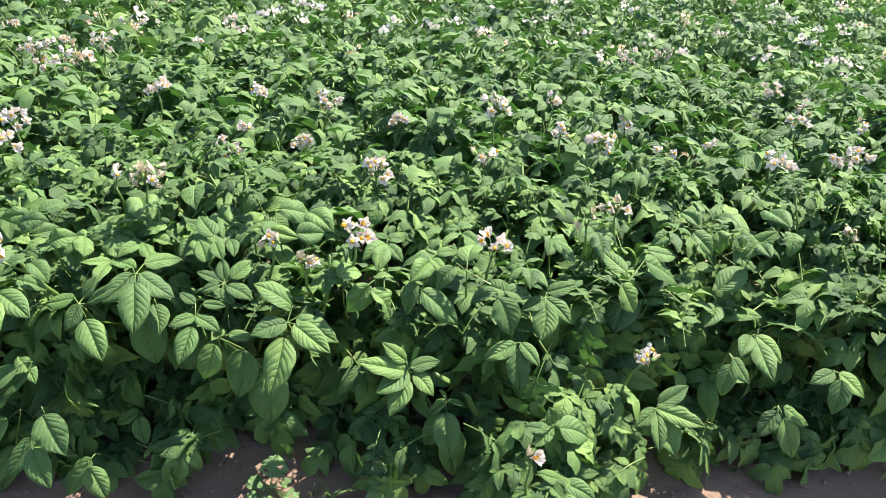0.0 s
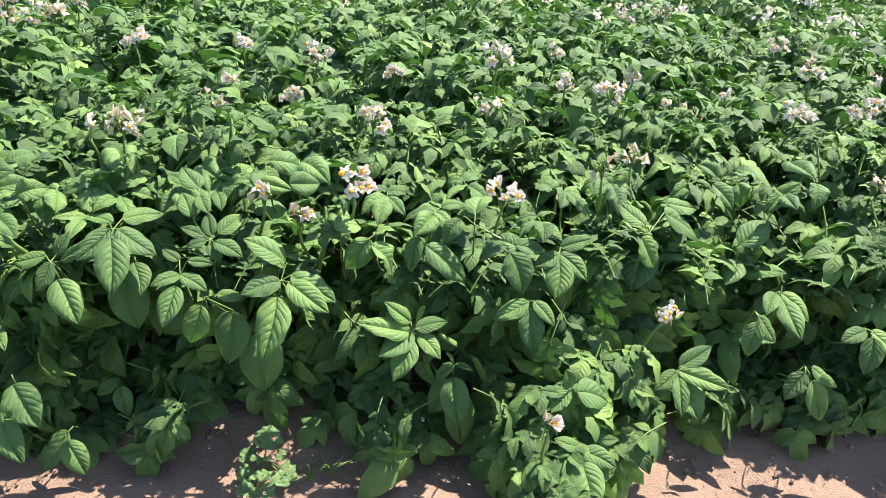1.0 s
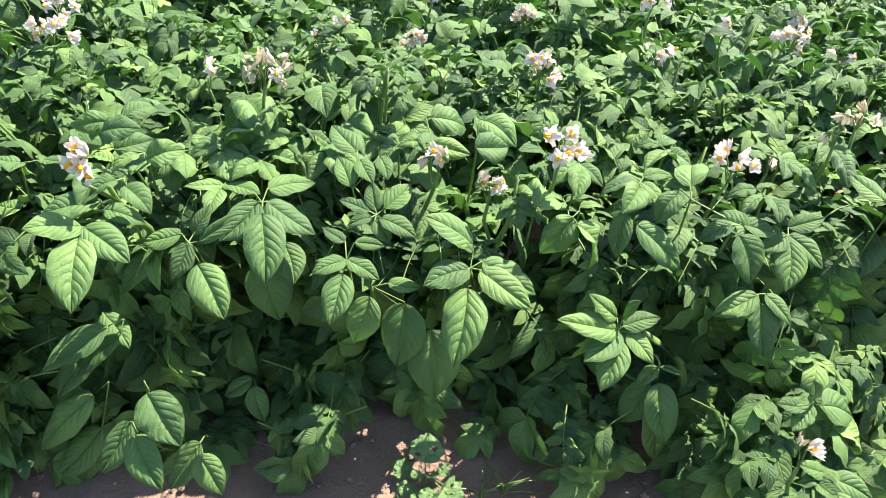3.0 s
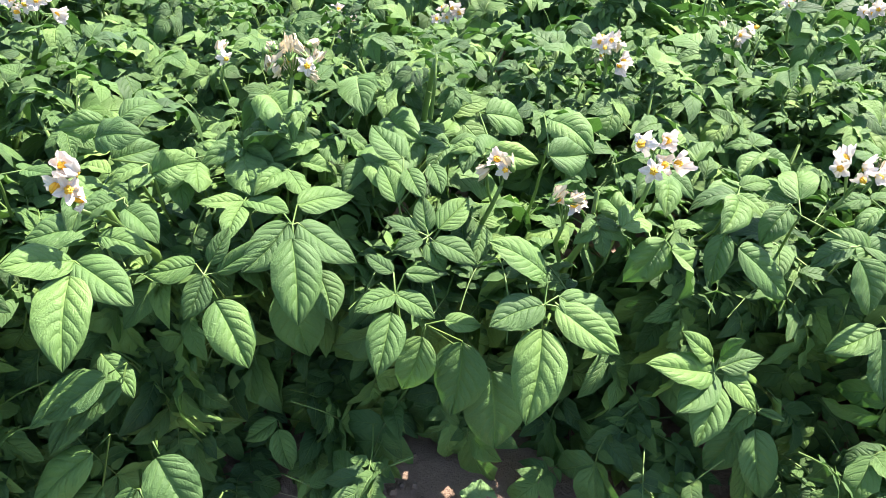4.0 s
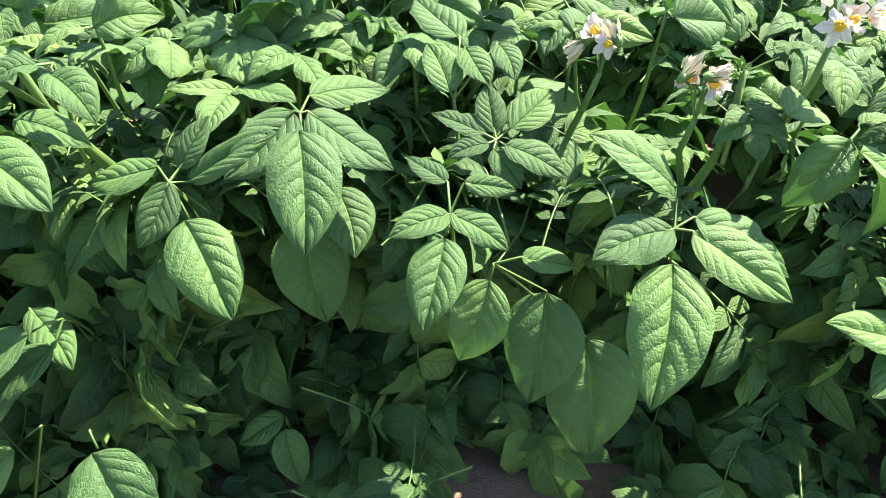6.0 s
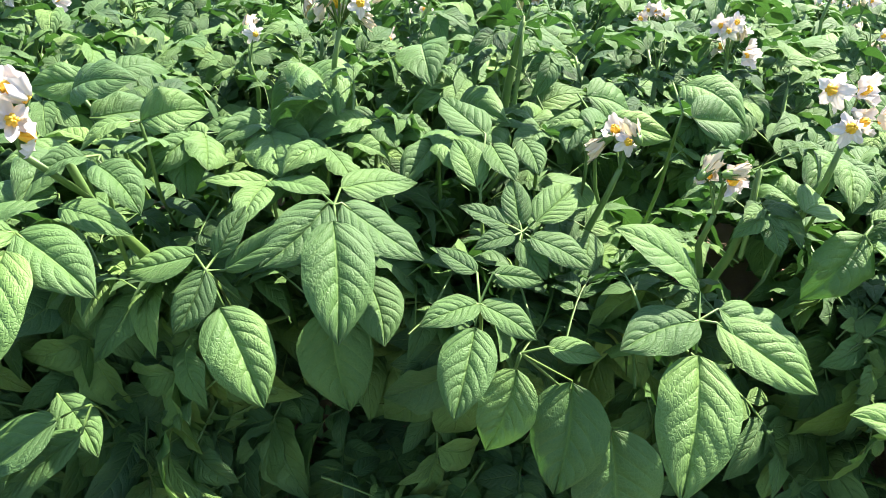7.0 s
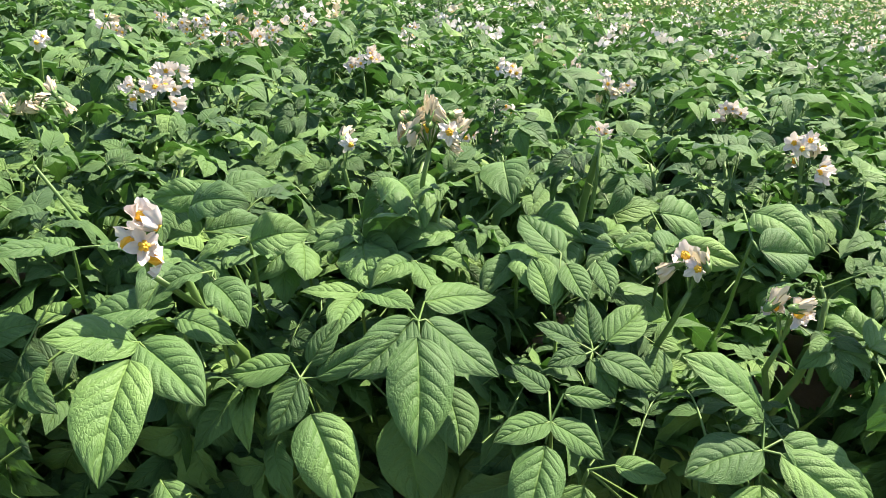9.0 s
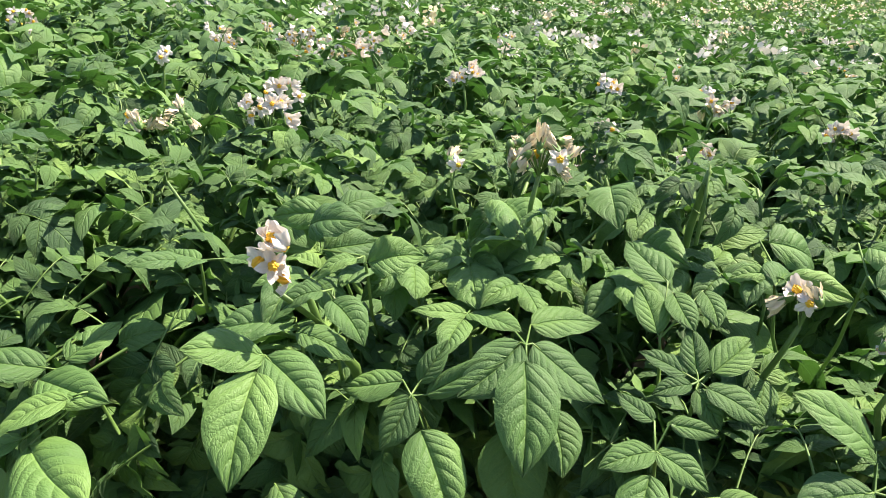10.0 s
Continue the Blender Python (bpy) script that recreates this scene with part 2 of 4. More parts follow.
def compound_leaf(rng, nu, nv, pairs=3, side=3, small=True):
    """A potato leaf: an arching stalk with a large end leaflet and pairs of side leaflets. Grows from the origin along +Y."""
    soup = Soup()
    total, pts, angle, p = rng.uniform(0.125, 0.16), [], rng.uniform(0.15, 0.35), Vector((0, 0, 0))
    bend = rng.uniform(0.9, 1.5)
    steps = 5
    sway = rng.uniform(-0.25, 0.25)
    head = []
    for i in range(steps + 1):
        s = i / steps
        a = angle - bend * s * s
        pts.append(p.copy())
        head.append(Vector((math.sin(sway * s) * math.cos(a), math.cos(sway * s) * math.cos(a), math.sin(a))))
        p = p + head[-1] * total / steps
    tube(soup, pts, [0.0021 - 0.0010 * i / steps for i in range(steps + 1)], side, 1)

    def at(s):
        k = min(s * steps, steps - 1e-6)
        i = int(k)
        return pts[i].lerp(pts[i + 1], k - i), head[i].lerp(head[i + 1], k - i).normalized()

    def place(base, along, turn, tilt, length, coarse=False):
        right = along.cross(Vector((0, 0, 1))).normalized()
        up = right.cross(along)
        way = along * math.cos(turn) + right * math.sin(turn)
        way = (way + up * tilt).normalized()
        one = blade(rng, max(2, nu - 2) if coarse else nu, max(3, nv - 4) if coarse else nv, rng.uniform(0.235, 0.315), rng.uniform(-0.05, 0.75), rng.uniform(0.05, 0.55), rng.uniform(0.08, 0.26), 0.0, rng.uniform(0.0, 0.12), rng.uniform(-0.1, 0.35))
        soup.join(one, frame_to(base, base + way * length, up + right * math.sin(turn) * -0.15))

    base, along = at(1.0)
    place(base, along, rng.uniform(-0.15, 0.15), rng.uniform(-0.1, 0.15), rng.uniform(0.095, 0.125))
    for k in range(pairs):
        s = 0.93 - k * 0.24
        size = (0.092, 0.078, 0.055)[k] * rng.uniform(0.85, 1.12)
        for sgn in (-1, 1):
            base, along = at(max(0.1, s + rng.uniform(-0.05, 0.05)))
            place(base, along, sgn * rng.uniform(0.65, 1.3), rng.uniform(-0.5, 0.5), size * rng.uniform(0.8, 1.15))
        if small:
            for sgn in (-1, 1):
                base, along = at(max(0.1, s - 0.12))
                place(base, along, sgn * rng.uniform(1.0, 1.5), rng.uniform(0.0, 0.5), rng.uniform(0.022, 0.042), True)
    return soup


def leaf_pose(p, a, rise, roll, size):
    m = Matrix.Translation(p) @ Matrix.Rotation(a - math.pi / 2, 4, "Z") @ Matrix.Rotation(rise, 4, "X") @ Matrix.Rotation(roll, 4, "Y")
    return m @ Matrix.Scale(size, 4)


def shoot(rng, nu, nv, leaves=6, pairs=3):
    """The leafy tip of a stem: old leaves spread round it, young ones stand up in the middle. Its foot is the origin."""
    soup, turn = Soup(), rng.uniform(0, 6.28)
    tube(soup, [(0, 0, -0.12), (0.004, 0.003, -0.04), (0, 0, 0.06)], [0.0055, 0.0048, 0.0030], 5, 1)
    for i in range(leaves):
        q = i / (leaves - 1)
        turn += 2.4 + rng.uniform(-0.3, 0.3)
        leaf = compound_leaf(rng, nu, nv, pairs if i < leaves - 2 else 2, 3, small=False)
        size = (0.74 - 0.22 * q) * rng.uniform(0.85, 1.15)
        soup.join(leaf, leaf_pose(Vector((0, 0, -0.05 + 0.11 * q)), turn, 0.05 + 0.85 * q * q + rng.uniform(-0.25, 0.3), rng.uniform(-0.45, 0.45), size))
    return soup


def part(name, me, parent, m=None, label=""):
    """One mesh as an object under a thing or part; m is its pose in the world, the parents only shift."""
    ob = new(name, me)
    ob.parent = parent
    shift = Vector((0, 0, 0))
    up = parent
    while up is not None:
        shift += up.location
        up = up.parent
    ob.matrix_basis = Matrix.Translation(-shift) @ (m if m is not None else Matrix.Identity(4))
    return tagged(ob, label)


# ---- ground: one sheet, sandy, with low ridges under the rows ----
ROW_Y, PITCH, SLANT = 2.06, 0.92, 0.10


def rise(x, y):
    """The field climbs gently away from the track, shaped so that crop fills the top of the camera's view."""
    d = max(0.0, y - 4.5)
    return 0.05 * d * d / (d + 4.0) if d < 400 else 19.8


def ridge_height(x, y):
    k = (y - ROW_Y - SLANT * x) / PITCH
    if k < -0.5:
        return 0.0
    return 0.07 * (0.5 + 0.5 * math.cos(math.tau * (k - round(k))))


def spaced(lo, hi, step, reach):
    mid = list(np.arange(lo, hi + 1e-6, step))
    d = step
    far_hi, far_lo, a, b = [], [], hi, lo
    while a < reach:
        d *= 1.35
        a, b = a + d, b - d
        far_hi.append(a), far_lo.append(b)
    return far_lo[::-1] + mid + far_hi


def build_ground():
    xs, ys = spaced(-2.2, 2.6, 0.035, 1800), spaced(0.4, 3.2, 0.035, 1800)
    v = []
    for y in ys:
        for x in xs:
            near = max(0.0, 1 - max(abs(x) - 2.6, abs(y - 1.8) - 1.6, 0) / 4)
            z = ridge_height(x, y) * near
            z += near * (0.016 * noise.noise((x * 5, y * 5, 3)) + 0.009 * noise.noise((x * 17, y * 17, 1)))
            v.append((x, y, z - 0.012 * near + rise(x, y)))
    w = len(xs)
    f = [[r * w + c, r * w + c + 1, (r + 1) * w + c + 1, (r + 1) * w + c] for r in range(len(ys) - 1) for c in range(w - 1)]
    s = Soup()
    s.add(v, f)
    ob = new("ground", s.mesh("ground", [SOIL]))
    tagged(ob, "pale sandy soil with clods and low planting ridges", "ground", kind="structure")


build_ground()

# ---- crop rows ----
NEAR_LEAVES = [compound_leaf(random.Random(100 + k), 4, 8, 3 if k % 3 else 2, 4).mesh("leaf", [LEAF, STEM]) for k in range(14)]
MID_LEAVES = [compound_leaf(random.Random(200 + k), 4, 5, 3, 3, small=k % 2 == 0).mesh("leaf", [LEAF, STEM]) for k in range(10)]
NEAR_SHOOTS = [shoot(random.Random(600 + k), 4, 7, 6).mesh("shoot", [LEAF, STEM]) for k in range(10)]
MID_SHOOTS = [shoot(random.Random(700 + k), 4, 5, 5, 2).mesh("shoot", [LEAF, STEM]) for k in range(10)]
LOW_SHOOTS = [shoot(random.Random(800 + k), 2, 3, 4, 2) for k in range(6)]
LOW_LEAVES = [compound_leaf(random.Random(300 + k), 2, 3, 2, 3, small=False) for k in range(6)]


def plan_plant(rng, height=0.55, spread=0.2, stems=4, leaves=10):
    """Stem curves and leaf poses of one plant, from its base."""
    curves, poses = [], []
    turn = rng.uniform(0, 6.28)
    for k in range(stems):
        az = turn + k * math.tau / stems + rng.uniform(-0.4, 0.4)
        h, lean = height * rng.uniform(0.85, 1.1), spread * rng.uniform(0.6, 1.3)
        base = Vector((0.05 * math.cos(az), 0.05 * math.sin(az), 0))
        side = rng.uniform(-0.06, 0.06)

        def at(s):
            out = lean * s ** 1.4
            return base + Vector((math.cos(az) * out - math.sin(az) * side * s, math.sin(az) * out + math.cos(az) * side * s, h * s * (1 - 0.08 * s)))

        curves.append([at(i / 6) for i in range(7)])
        la = rng.uniform(0, 6.28)
        for i in range(leaves):
            s = 0.24 + 0.76 * (i + rng.uniform(-0.3, 0.3)) / (leaves - 1)
            s = min(max(s, 0.15), 1.0)
            la += 2.4 + rng.uniform(-0.5, 0.5)
            # leaves turn towards the outside of the plant
            pull = math.sin(az - la)
            a = la + 0.6 * pull
            rise = 0.1 + 0.55 * s + rng.uniform(-0.4, 0.4)
            size = (0.82 + 0.60 * math.sin(math.pi * min(1, s * 0.95)) - 0.42 * max(0, s - 0.72) / 0.28) * rng.uniform(0.85, 1.15)
            poses.append((at(s), a, rise, rng.uniform(-0.55, 0.55), size))
        for i in range(3):
            poses.append((at(1.0), la + i * 2.1, 1.0 + rng.uniform(-0.25, 0.2), 0.0, rng.uniform(0.3, 0.48)))
    return curves, poses


def stem_mesh(curves):
    s = Soup()
    for c in curves:
        tube(s, c, [0.0080 - 0.0010 * i for i in range(len(c))], 6)
    return s.mesh("stem", [STEM])


def front_edge(x):
    """The line that the crop's front face follows."""
    return float(np.interp(x, (-1.6, -1.0, -0.85, -0.7, 0.0, 0.5, 1.2, 3.5), (1.46, 1.48, 1.52, 1.57, 1.66, 1.74, 1.83, 2.0))) + 0.03 * math.sin(x * 7.1)


def low_edge(x):
    """How far the lowest leaves reach out over the track."""
    return float(np.interp(x, (-1.4, -0.82, -0.66, -0.46, -0.38, -0.05, 0.08, 0.30, 0.50, 0.58), (1.44, 1.48, 1.58, 1.63, 1.66, 1.65, 1.54, 1.48, 1.52, 1.84))) + max(0.0, x - 0.58) * 0.12


def eaten(leaf, r, holes, reach=0.07):
    """Take out the faces of a leaf round some spots, where insects have fed."""
    v = np.concatenate(leaf.v)
    spots = [np.array((r.uniform(-0.25, 0.25), r.uniform(0.2, 0.85))) for k in range(holes)]
    keep = [k for k, face in enumerate(leaf.f) if all(np.linalg.norm(v[face][:, :2].mean(axis=0) - q) > reach for q in spots)]
    leaf.f, leaf.m = [leaf.f[k] for k in keep], [leaf.m[k] for k in keep]
    return leaf


# ---- the front row's large outer leaves, leaflet by leaflet: base and tip ----
HERO_BLADES = []
for k in range(12):
    r = random.Random(40 + k)
    HERO_BLADES.append(blade(r, 20, 30, r.uniform(0.275, 0.325), r.uniform(0.14, 0.40), 0.0, r.uniform(0.03, 0.08), 0.014, r.uniform(0.02, 0.09), r.uniform(0.0, 0.22)).mesh("leaflet", [LEAF]))
CURLED_BLADES = []
for k in range(12):
    r = random.Random(140 + k)
    CURLED_BLADES.append(blade(r, 16, 22, r.uniform(0.28, 0.345), r.uniform(0.15, 0.75), r.uniform(0.0, 0.30), r.uniform(0.06, 0.16), 0.013, r.uniform(0.02, 0.14), r.uniform(0.0, 0.40)).mesh("leaflet", [LEAF]))
HEROES = []
FRONT_PLANTS = []
TORN_BLADE = eaten(blade(random.Random(2), 24, 36, 0.31, 0.2, 0.0, 0.05, 0.012, 0.05, 0.1), random.Random(4), 3, 0.055).mesh("leaflet", [LEAF])
hero_rng = random.Random(5)


def nearest_plant(x):
    return min(FRONT_PLANTS, key=lambda p: abs(p.location.x - x))


def hero_leaf(root, joint, *blades, up=(0.0, -0.45, 0.9), torn=False):
    """A leaf whose stalk runs from root to joint; blades: (base, tip, breadth). Insects have fed on a torn one."""
    plant = nearest_plant(joint[0])
    root, joint = Vector(root) - Vector((0, 0, 0.09)), Vector(joint)
    s = Soup()
    mid = root.lerp(joint, 0.72) - Vector((0, 0, 0.035))
    tube(s, [root, root.lerp(mid, 0.5) - Vector((0, 0, 0.01)), mid, mid.lerp(joint, 0.6) + Vector((0, 0, 0.006)), joint], [0.003, 0.0027, 0.0024, 0.0020, 0.0016], 6)
    for base, tip, breadth in blades:
        base = Vector(base)
        tube(s, [joint, base, base.lerp(Vector(tip), 0.12)], [0.0014, 0.0013, 0.0012], 5)
    stalk = part("leaf", s.mesh("leaf_stalk", [STEM]), plant)
    loose = 0.55 if joint.z > 0.565 else 0.12
    choice = CURLED_BLADES if joint.z > 0.565 else HERO_BLADES
    flat = up
    for base, tip, breadth in blades:
        up = Vector(flat) + Vector((hero_rng.uniform(-loose, loose), hero_rng.uniform(-loose, loose), 0))
        m = frame_to(Vector(base).lerp(Vector(tip), 0.01), tip, up)
        if base == blades[0][0] and tip == blades[0][1]:
            # the end leaflet lies over the side ones
            m = frame_to(Vector(base).lerp(Vector(tip), 0.11) + Vector((0, -0.010, 0.002)), Vector(base).lerp(Vector(tip), 0.97) + Vector((0, -0.006, -0.002)), up) @ Matrix.Diagonal((1.02, 1, 1, 1))
        part("leaflet", TORN_BLADE if torn and base == blades[0][0] else hero_rng.choice(choice), stalk, m @ Matrix.Diagonal((breadth, 1, 1, 1)))
        b, t = Vector(base), Vector(tip)
        for q in (0.15, 0.5, 0.9):
            HEROES.append(b.lerp(t, q))


def potato_plant(x, y, label):
    plant = new("potato_plant")
    plant.location = (x, y, ridge_height(x, y) - 0.02)
    return tagged(plant, label, "potato plant", "potato plants in the field")


def build_front_row():
    r = random.Random(11)
    for k in range(25):
        x = -3.1 + 0.27 * k + r.uniform(-0.04, 0.04)
        FRONT_PLANTS.append(potato_plant(x, ROW_Y + SLANT * x + r.uniform(-0.05, 0.05), "leafy green potato plant at the edge of the field"))


build_front_row()

L1 = (-0.840, 1.548, 0.541)
hero_leaf((-0.86, 1.74, 0.50), L1, (L1, (-0.819, 1.445, 0.452), 1.0), (L1, (-0.903, 1.492, 0.560), 1.05), (L1, (-0.757, 1.520, 0.505), 1.05))
hero_leaf((-0.86, 1.78, 0.50), (-0.842, 1.625, 0.545), ((-0.842, 1.618, 0.546), (-0.765, 1.620, 0.525), 0.95), ((-0.845, 1.63, 0.55), (-0.93, 1.60, 0.53), 1.0))
A2 = (-0.702, 1.615, 0.495)
hero_leaf((-0.66, 1.80, 0.46), A2, ((-0.690, 1.612, 0.474), (-0.626, 1.561, 0.392), 1.05), (A2, (-0.722, 1.585, 0.440), 1.0), ((-0.715, 1.625, 0.505), (-0.785, 1.625, 0.480), 0.95), ((-0.70, 1.635, 0.50), (-0.675, 1.66, 0.545), 0.9), ((-0.69, 1.63, 0.49), (-0.61, 1.66, 0.54), 0.55))
A = (-0.594, 1.672, 0.552)
hero_leaf((-0.60, 1.86, 0.50), A, (A, (-0.564, 1.586, 0.448), 1.02), ((-0.60, 1.675, 0.553), (-0.652, 1.623, 0.498), 1.05), ((-0.588, 1.678, 0.553), (-0.503, 1.658, 0.507), 0.95), ((-0.60, 1.735, 0.55), (-0.524, 1.780, 0.552), 0.95), ((-0.655, 1.775, 0.552), (-0.722, 1.735, 0.512), 0.9))
hero_leaf((-0.60, 1.86, 0.40), (-0.565, 1.70, 0.48), ((-0.565, 1.70, 0.48), (-0.530, 1.640, 0.425), 1.1), ((-0.61, 1.76, 0.40), (-0.585, 1.72, 0.29), 1.25))
C = (-0.445, 1.628, 0.484)
hero_leaf((-0.42, 1.78, 0.44), C, ((-0.446, 1.622, 0.476), (-0.456, 1.550, 0.405), 1.0), (C, (-0.497, 1.600, 0.466), 1.0), (C, (-0.388, 1.618, 0.456), 0.95), ((-0.45, 1.645, 0.508), (-0.492, 1.665, 0.522), 0.9), ((-0.435, 1.645, 0.508), (-0.385, 1.660, 0.500), 0.8))
hero_leaf((-0.42, 1.78, 0.36), (-0.40, 1.64, 0.43), ((-0.400, 1.635, 0.43), (-0.425, 1.610, 0.338), 1.0), ((-0.375, 1.64, 0.44), (-0.320, 1.645, 0.43), 1.0), ((-0.345, 1.65, 0.40), (-0.352, 1.620, 0.285), 1.15), ((-0.297, 1.66, 0.345), (-0.271, 1.635, 0.215), 1.3))
B = (-0.240, 1.632, 0.488)
hero_leaf((-0.20, 1.80, 0.45), B, ((-0.240, 1.626, 0.476), (-0.256, 1.533, 0.357), 0.95), (B, (-0.316, 1.600, 0.467), 1.08), ((-0.225, 1.628, 0.489), (-0.137, 1.588, 0.442), 0.95), ((-0.222, 1.642, 0.497), (-0.127, 1.630, 0.445), 0.9), ((-0.237, 1.671, 0.512), (-0.325, 1.665, 0.558), 1.05), ((-0.238, 1.655, 0.507), (-0.262, 1.655, 0.522), 1.0))
V = (-0.455, 1.760, 0.553)
hero_leaf((-0.42, 1.86, 0.50), V, (V, (-0.490, 1.800, 0.603), 1.1), ((-0.448, 1.79, 0.60), (-0.422, 1.752, 0.570), 1.1), ((-0.415, 1.80, 0.605), (-0.392, 1.762, 0.578), 1.0), ((-0.455, 1.81, 0.605), (-0.51, 1.87, 0.63), 1.0))
hero_leaf((-0.41, 1.80, 0.48), (-0.408, 1.725, 0.525), ((-0.40, 1.735, 0.53), (-0.350, 1.785, 0.568), 1.1), ((-0.41, 1.73, 0.53), (-0.425, 1.76, 0.572), 1.1), ((-0.42, 1.725, 0.53), (-0.475, 1.735, 0.545), 0.9), ((-0.41, 1.715, 0.52), (-0.378, 1.695, 0.488), 1.1), ((-0.40, 1.715, 0.525), (-0.335, 1.70, 0.500), 1.0), ((-0.415, 1.715, 0.525), (-0.455, 1.70, 0.51), 1.0))
hero_leaf((-0.28, 1.90, 0.55), (-0.338, 1.838, 0.625), ((-0.338, 1.833, 0.625), (-0.252, 1.805, 0.630), 0.95), ((-0.34, 1.84, 0.625), (-0.39, 1.83, 0.62), 1.0), ((-0.345, 1.845, 0.622), (-0.37, 1.80, 0.600), 1.0))
U5 = (-0.80, 1.78, 0.57)
hero_leaf((-0.80, 1.90, 0.50), U5, ((-0.795, 1.78, 0.565), (-0.820, 1.690, 0.588), 1.0), ((-0.79, 1.79, 0.56), (-0.755, 1.735, 0.535), 1.0))
hero_leaf((-0.80, 1.86, 0.50), (-0.795, 1.70, 0.610), ((-0.778, 1.655, 0.618), (-0.712, 1.672, 0.642), 1.15), ((-0.853, 1.715, 0.604), (-0.795, 1.755, 0.616), 1.15), ((-0.80, 1.69, 0.61), (-0.84, 1.655, 0.60), 1.0), up=(0.1, -0.75, 0.65))
hero_leaf((-0.84, 1.90, 0.50), (-0.880, 1.80, 0.625), ((-0.886, 1.745, 0.620), (-0.808, 1.702, 0.668), 1.0), ((-0.885, 1.79, 0.625), (-0.945, 1.76, 0.62), 1.0), ((-0.87, 1.80, 0.63), (-0.82, 1.85, 0.65), 1.0), up=(0.1, -0.75, 0.65))
hero_leaf((-0.82, 1.76, 0.46), (-0.805, 1.635, 0.590), ((-0.801, 1.621, 0.589), (-0.739, 1.587, 0.572), 1.05), ((-0.81, 1.62, 0.592), (-0.845, 1.585, 0.585), 1.0))
hero_leaf((-0.05, 1.88, 0.50), (-0.06, 1.73, 0.567), ((-0.074, 1.711, 0.562), (-0.002, 1.725, 0.468), 0.95), ((-0.07, 1.72, 0.56), (-0.115, 1.69, 0.49), 1.0), ((-0.06, 1.735, 0.57), (-0.02, 1.74, 0.585), 1.1))
hero_leaf((0.08, 1.92, 0.50), (0.03, 1.77, 0.555), ((0.036, 1.763, 0.548), (0.146, 1.755, 0.462), 0.9), ((0.03, 1.77, 0.553), (0.015, 1.74, 0.480), 0.9), ((0.095, 1.88, 0.580), (0.008, 1.830, 0.560), 1.05), ((0.10, 1.90, 0.58), (0.17, 1.87, 0.565), 1.0))
hero_leaf((0.22, 1.92, 0.48), (0.23, 1.775, 0.548), ((0.225, 1.766, 0.548), (0.268, 1.745, 0.450), 1.1), ((0.22, 1.77, 0.55), (0.165, 1.76, 0.515), 1.0), ((0.24, 1.78, 0.55), (0.31, 1.79, 0.53), 1.0))
E2 = (0.346, 1.822, 0.519)
hero_leaf((0.33, 1.96, 0.46), E2, (E2, (0.343, 1.758, 0.435), 1.1), (E2, (0.412, 1.790, 0.470), 0.95), (E2, (0.29, 1.79, 0.49), 1.0), ((0.35, 1.84, 0.525), (0.42, 1.85, 0.545), 1.0))
F = (0.280, 1.722, 0.442)
hero_leaf((0.26, 1.88, 0.38), F, (F, (0.295, 1.675, 0.341), 0.95), (F, (0.206, 1.705, 0.396), 0.95), ((0.29, 1.72, 0.445), (0.340, 1.690, 0.405), 0.95))
G = (0.034, 1.669, 0.372)
hero_leaf((0.06, 1.82, 0.30), G, (G, (0.008, 1.589, 0.297), 0.95), (G, (-0.03, 1.60, 0.345), 0.9), (G, (-0.085, 1.625, 0.410), 0.75), ((0.04, 1.67, 0.38), (0.108, 1.690, 0.395), 0.9), ((0.04, 1.68, 0.39), (0.06, 1.66, 0.44), 0.9), ((0.03, 1.68, 0.39), (-0.03, 1.67, 0.440), 0.9), ((0.05, 1.67, 0.37), (0.10, 1.64, 0.33), 1.0))
hero_leaf((0.08, 1.82, 0.30), (0.13, 1.70, 0.27), ((0.13, 1.70, 0.27), (0.15, 1.640, 0.155), 0.95), ((0.13, 1.705, 0.28), (0.09, 1.68, 0.25), 0.9), ((0.135, 1.705, 0.28), (0.175, 1.68, 0.28), 0.7), ((0.13, 1.70, 0.29), (0.11, 1.68, 0.32), 0.8))
hero_leaf((-0.83, 1.72, 0.26), (-0.749, 1.503, 0.295), ((-0.746, 1.499, 0.293), (-0.678, 1.445, 0.216), 1.2), up=(-0.1, -0.5, 0.8))
hero_leaf((-0.86, 1.70, 0.18), (-0.767, 1.485, 0.223), ((-0.764, 1.481, 0.221), (-0.702, 1.418, 0.147), 1.0), ((-0.771, 1.485, 0.223), (-0.812, 1.445, 0.142), 0.9), up=(-0.1, -0.5, 0.8))
hero_leaf((-0.88, 1.80, 0.30), (-0.86, 1.62, 0.33), ((-0.86, 1.62, 0.33), (-0.93, 1.53, 0.27), 0.8), ((-0.86, 1.62, 0.34), (-0.80, 1.58, 0.30), 0.8), ((-0.865, 1.625, 0.31), (-0.92, 1.55, 0.20), 0.8))
hero_leaf((-0.62, 1.82, 0.16), (-0.628, 1.722, 0.150), ((-0.628, 1.722, 0.150), (-0.600, 1.680, 0.085), 1.0), ((-0.63, 1.72, 0.155), (-0.68, 1.70, 0.12), 0.9))
hero_leaf((0.92, 2.06, 0.38), (0.912, 1.945, 0.412), ((0.912, 1.938, 0.410), (0.937, 1.830, 0.345), 0.95), ((0.905, 1.94, 0.41), (0.86, 1.87, 0.385), 0.9), ((0.92, 1.945, 0.41), (0.985, 1.90, 0.36), 1.0))
S1 = (0.647, 1.762, 0.276)
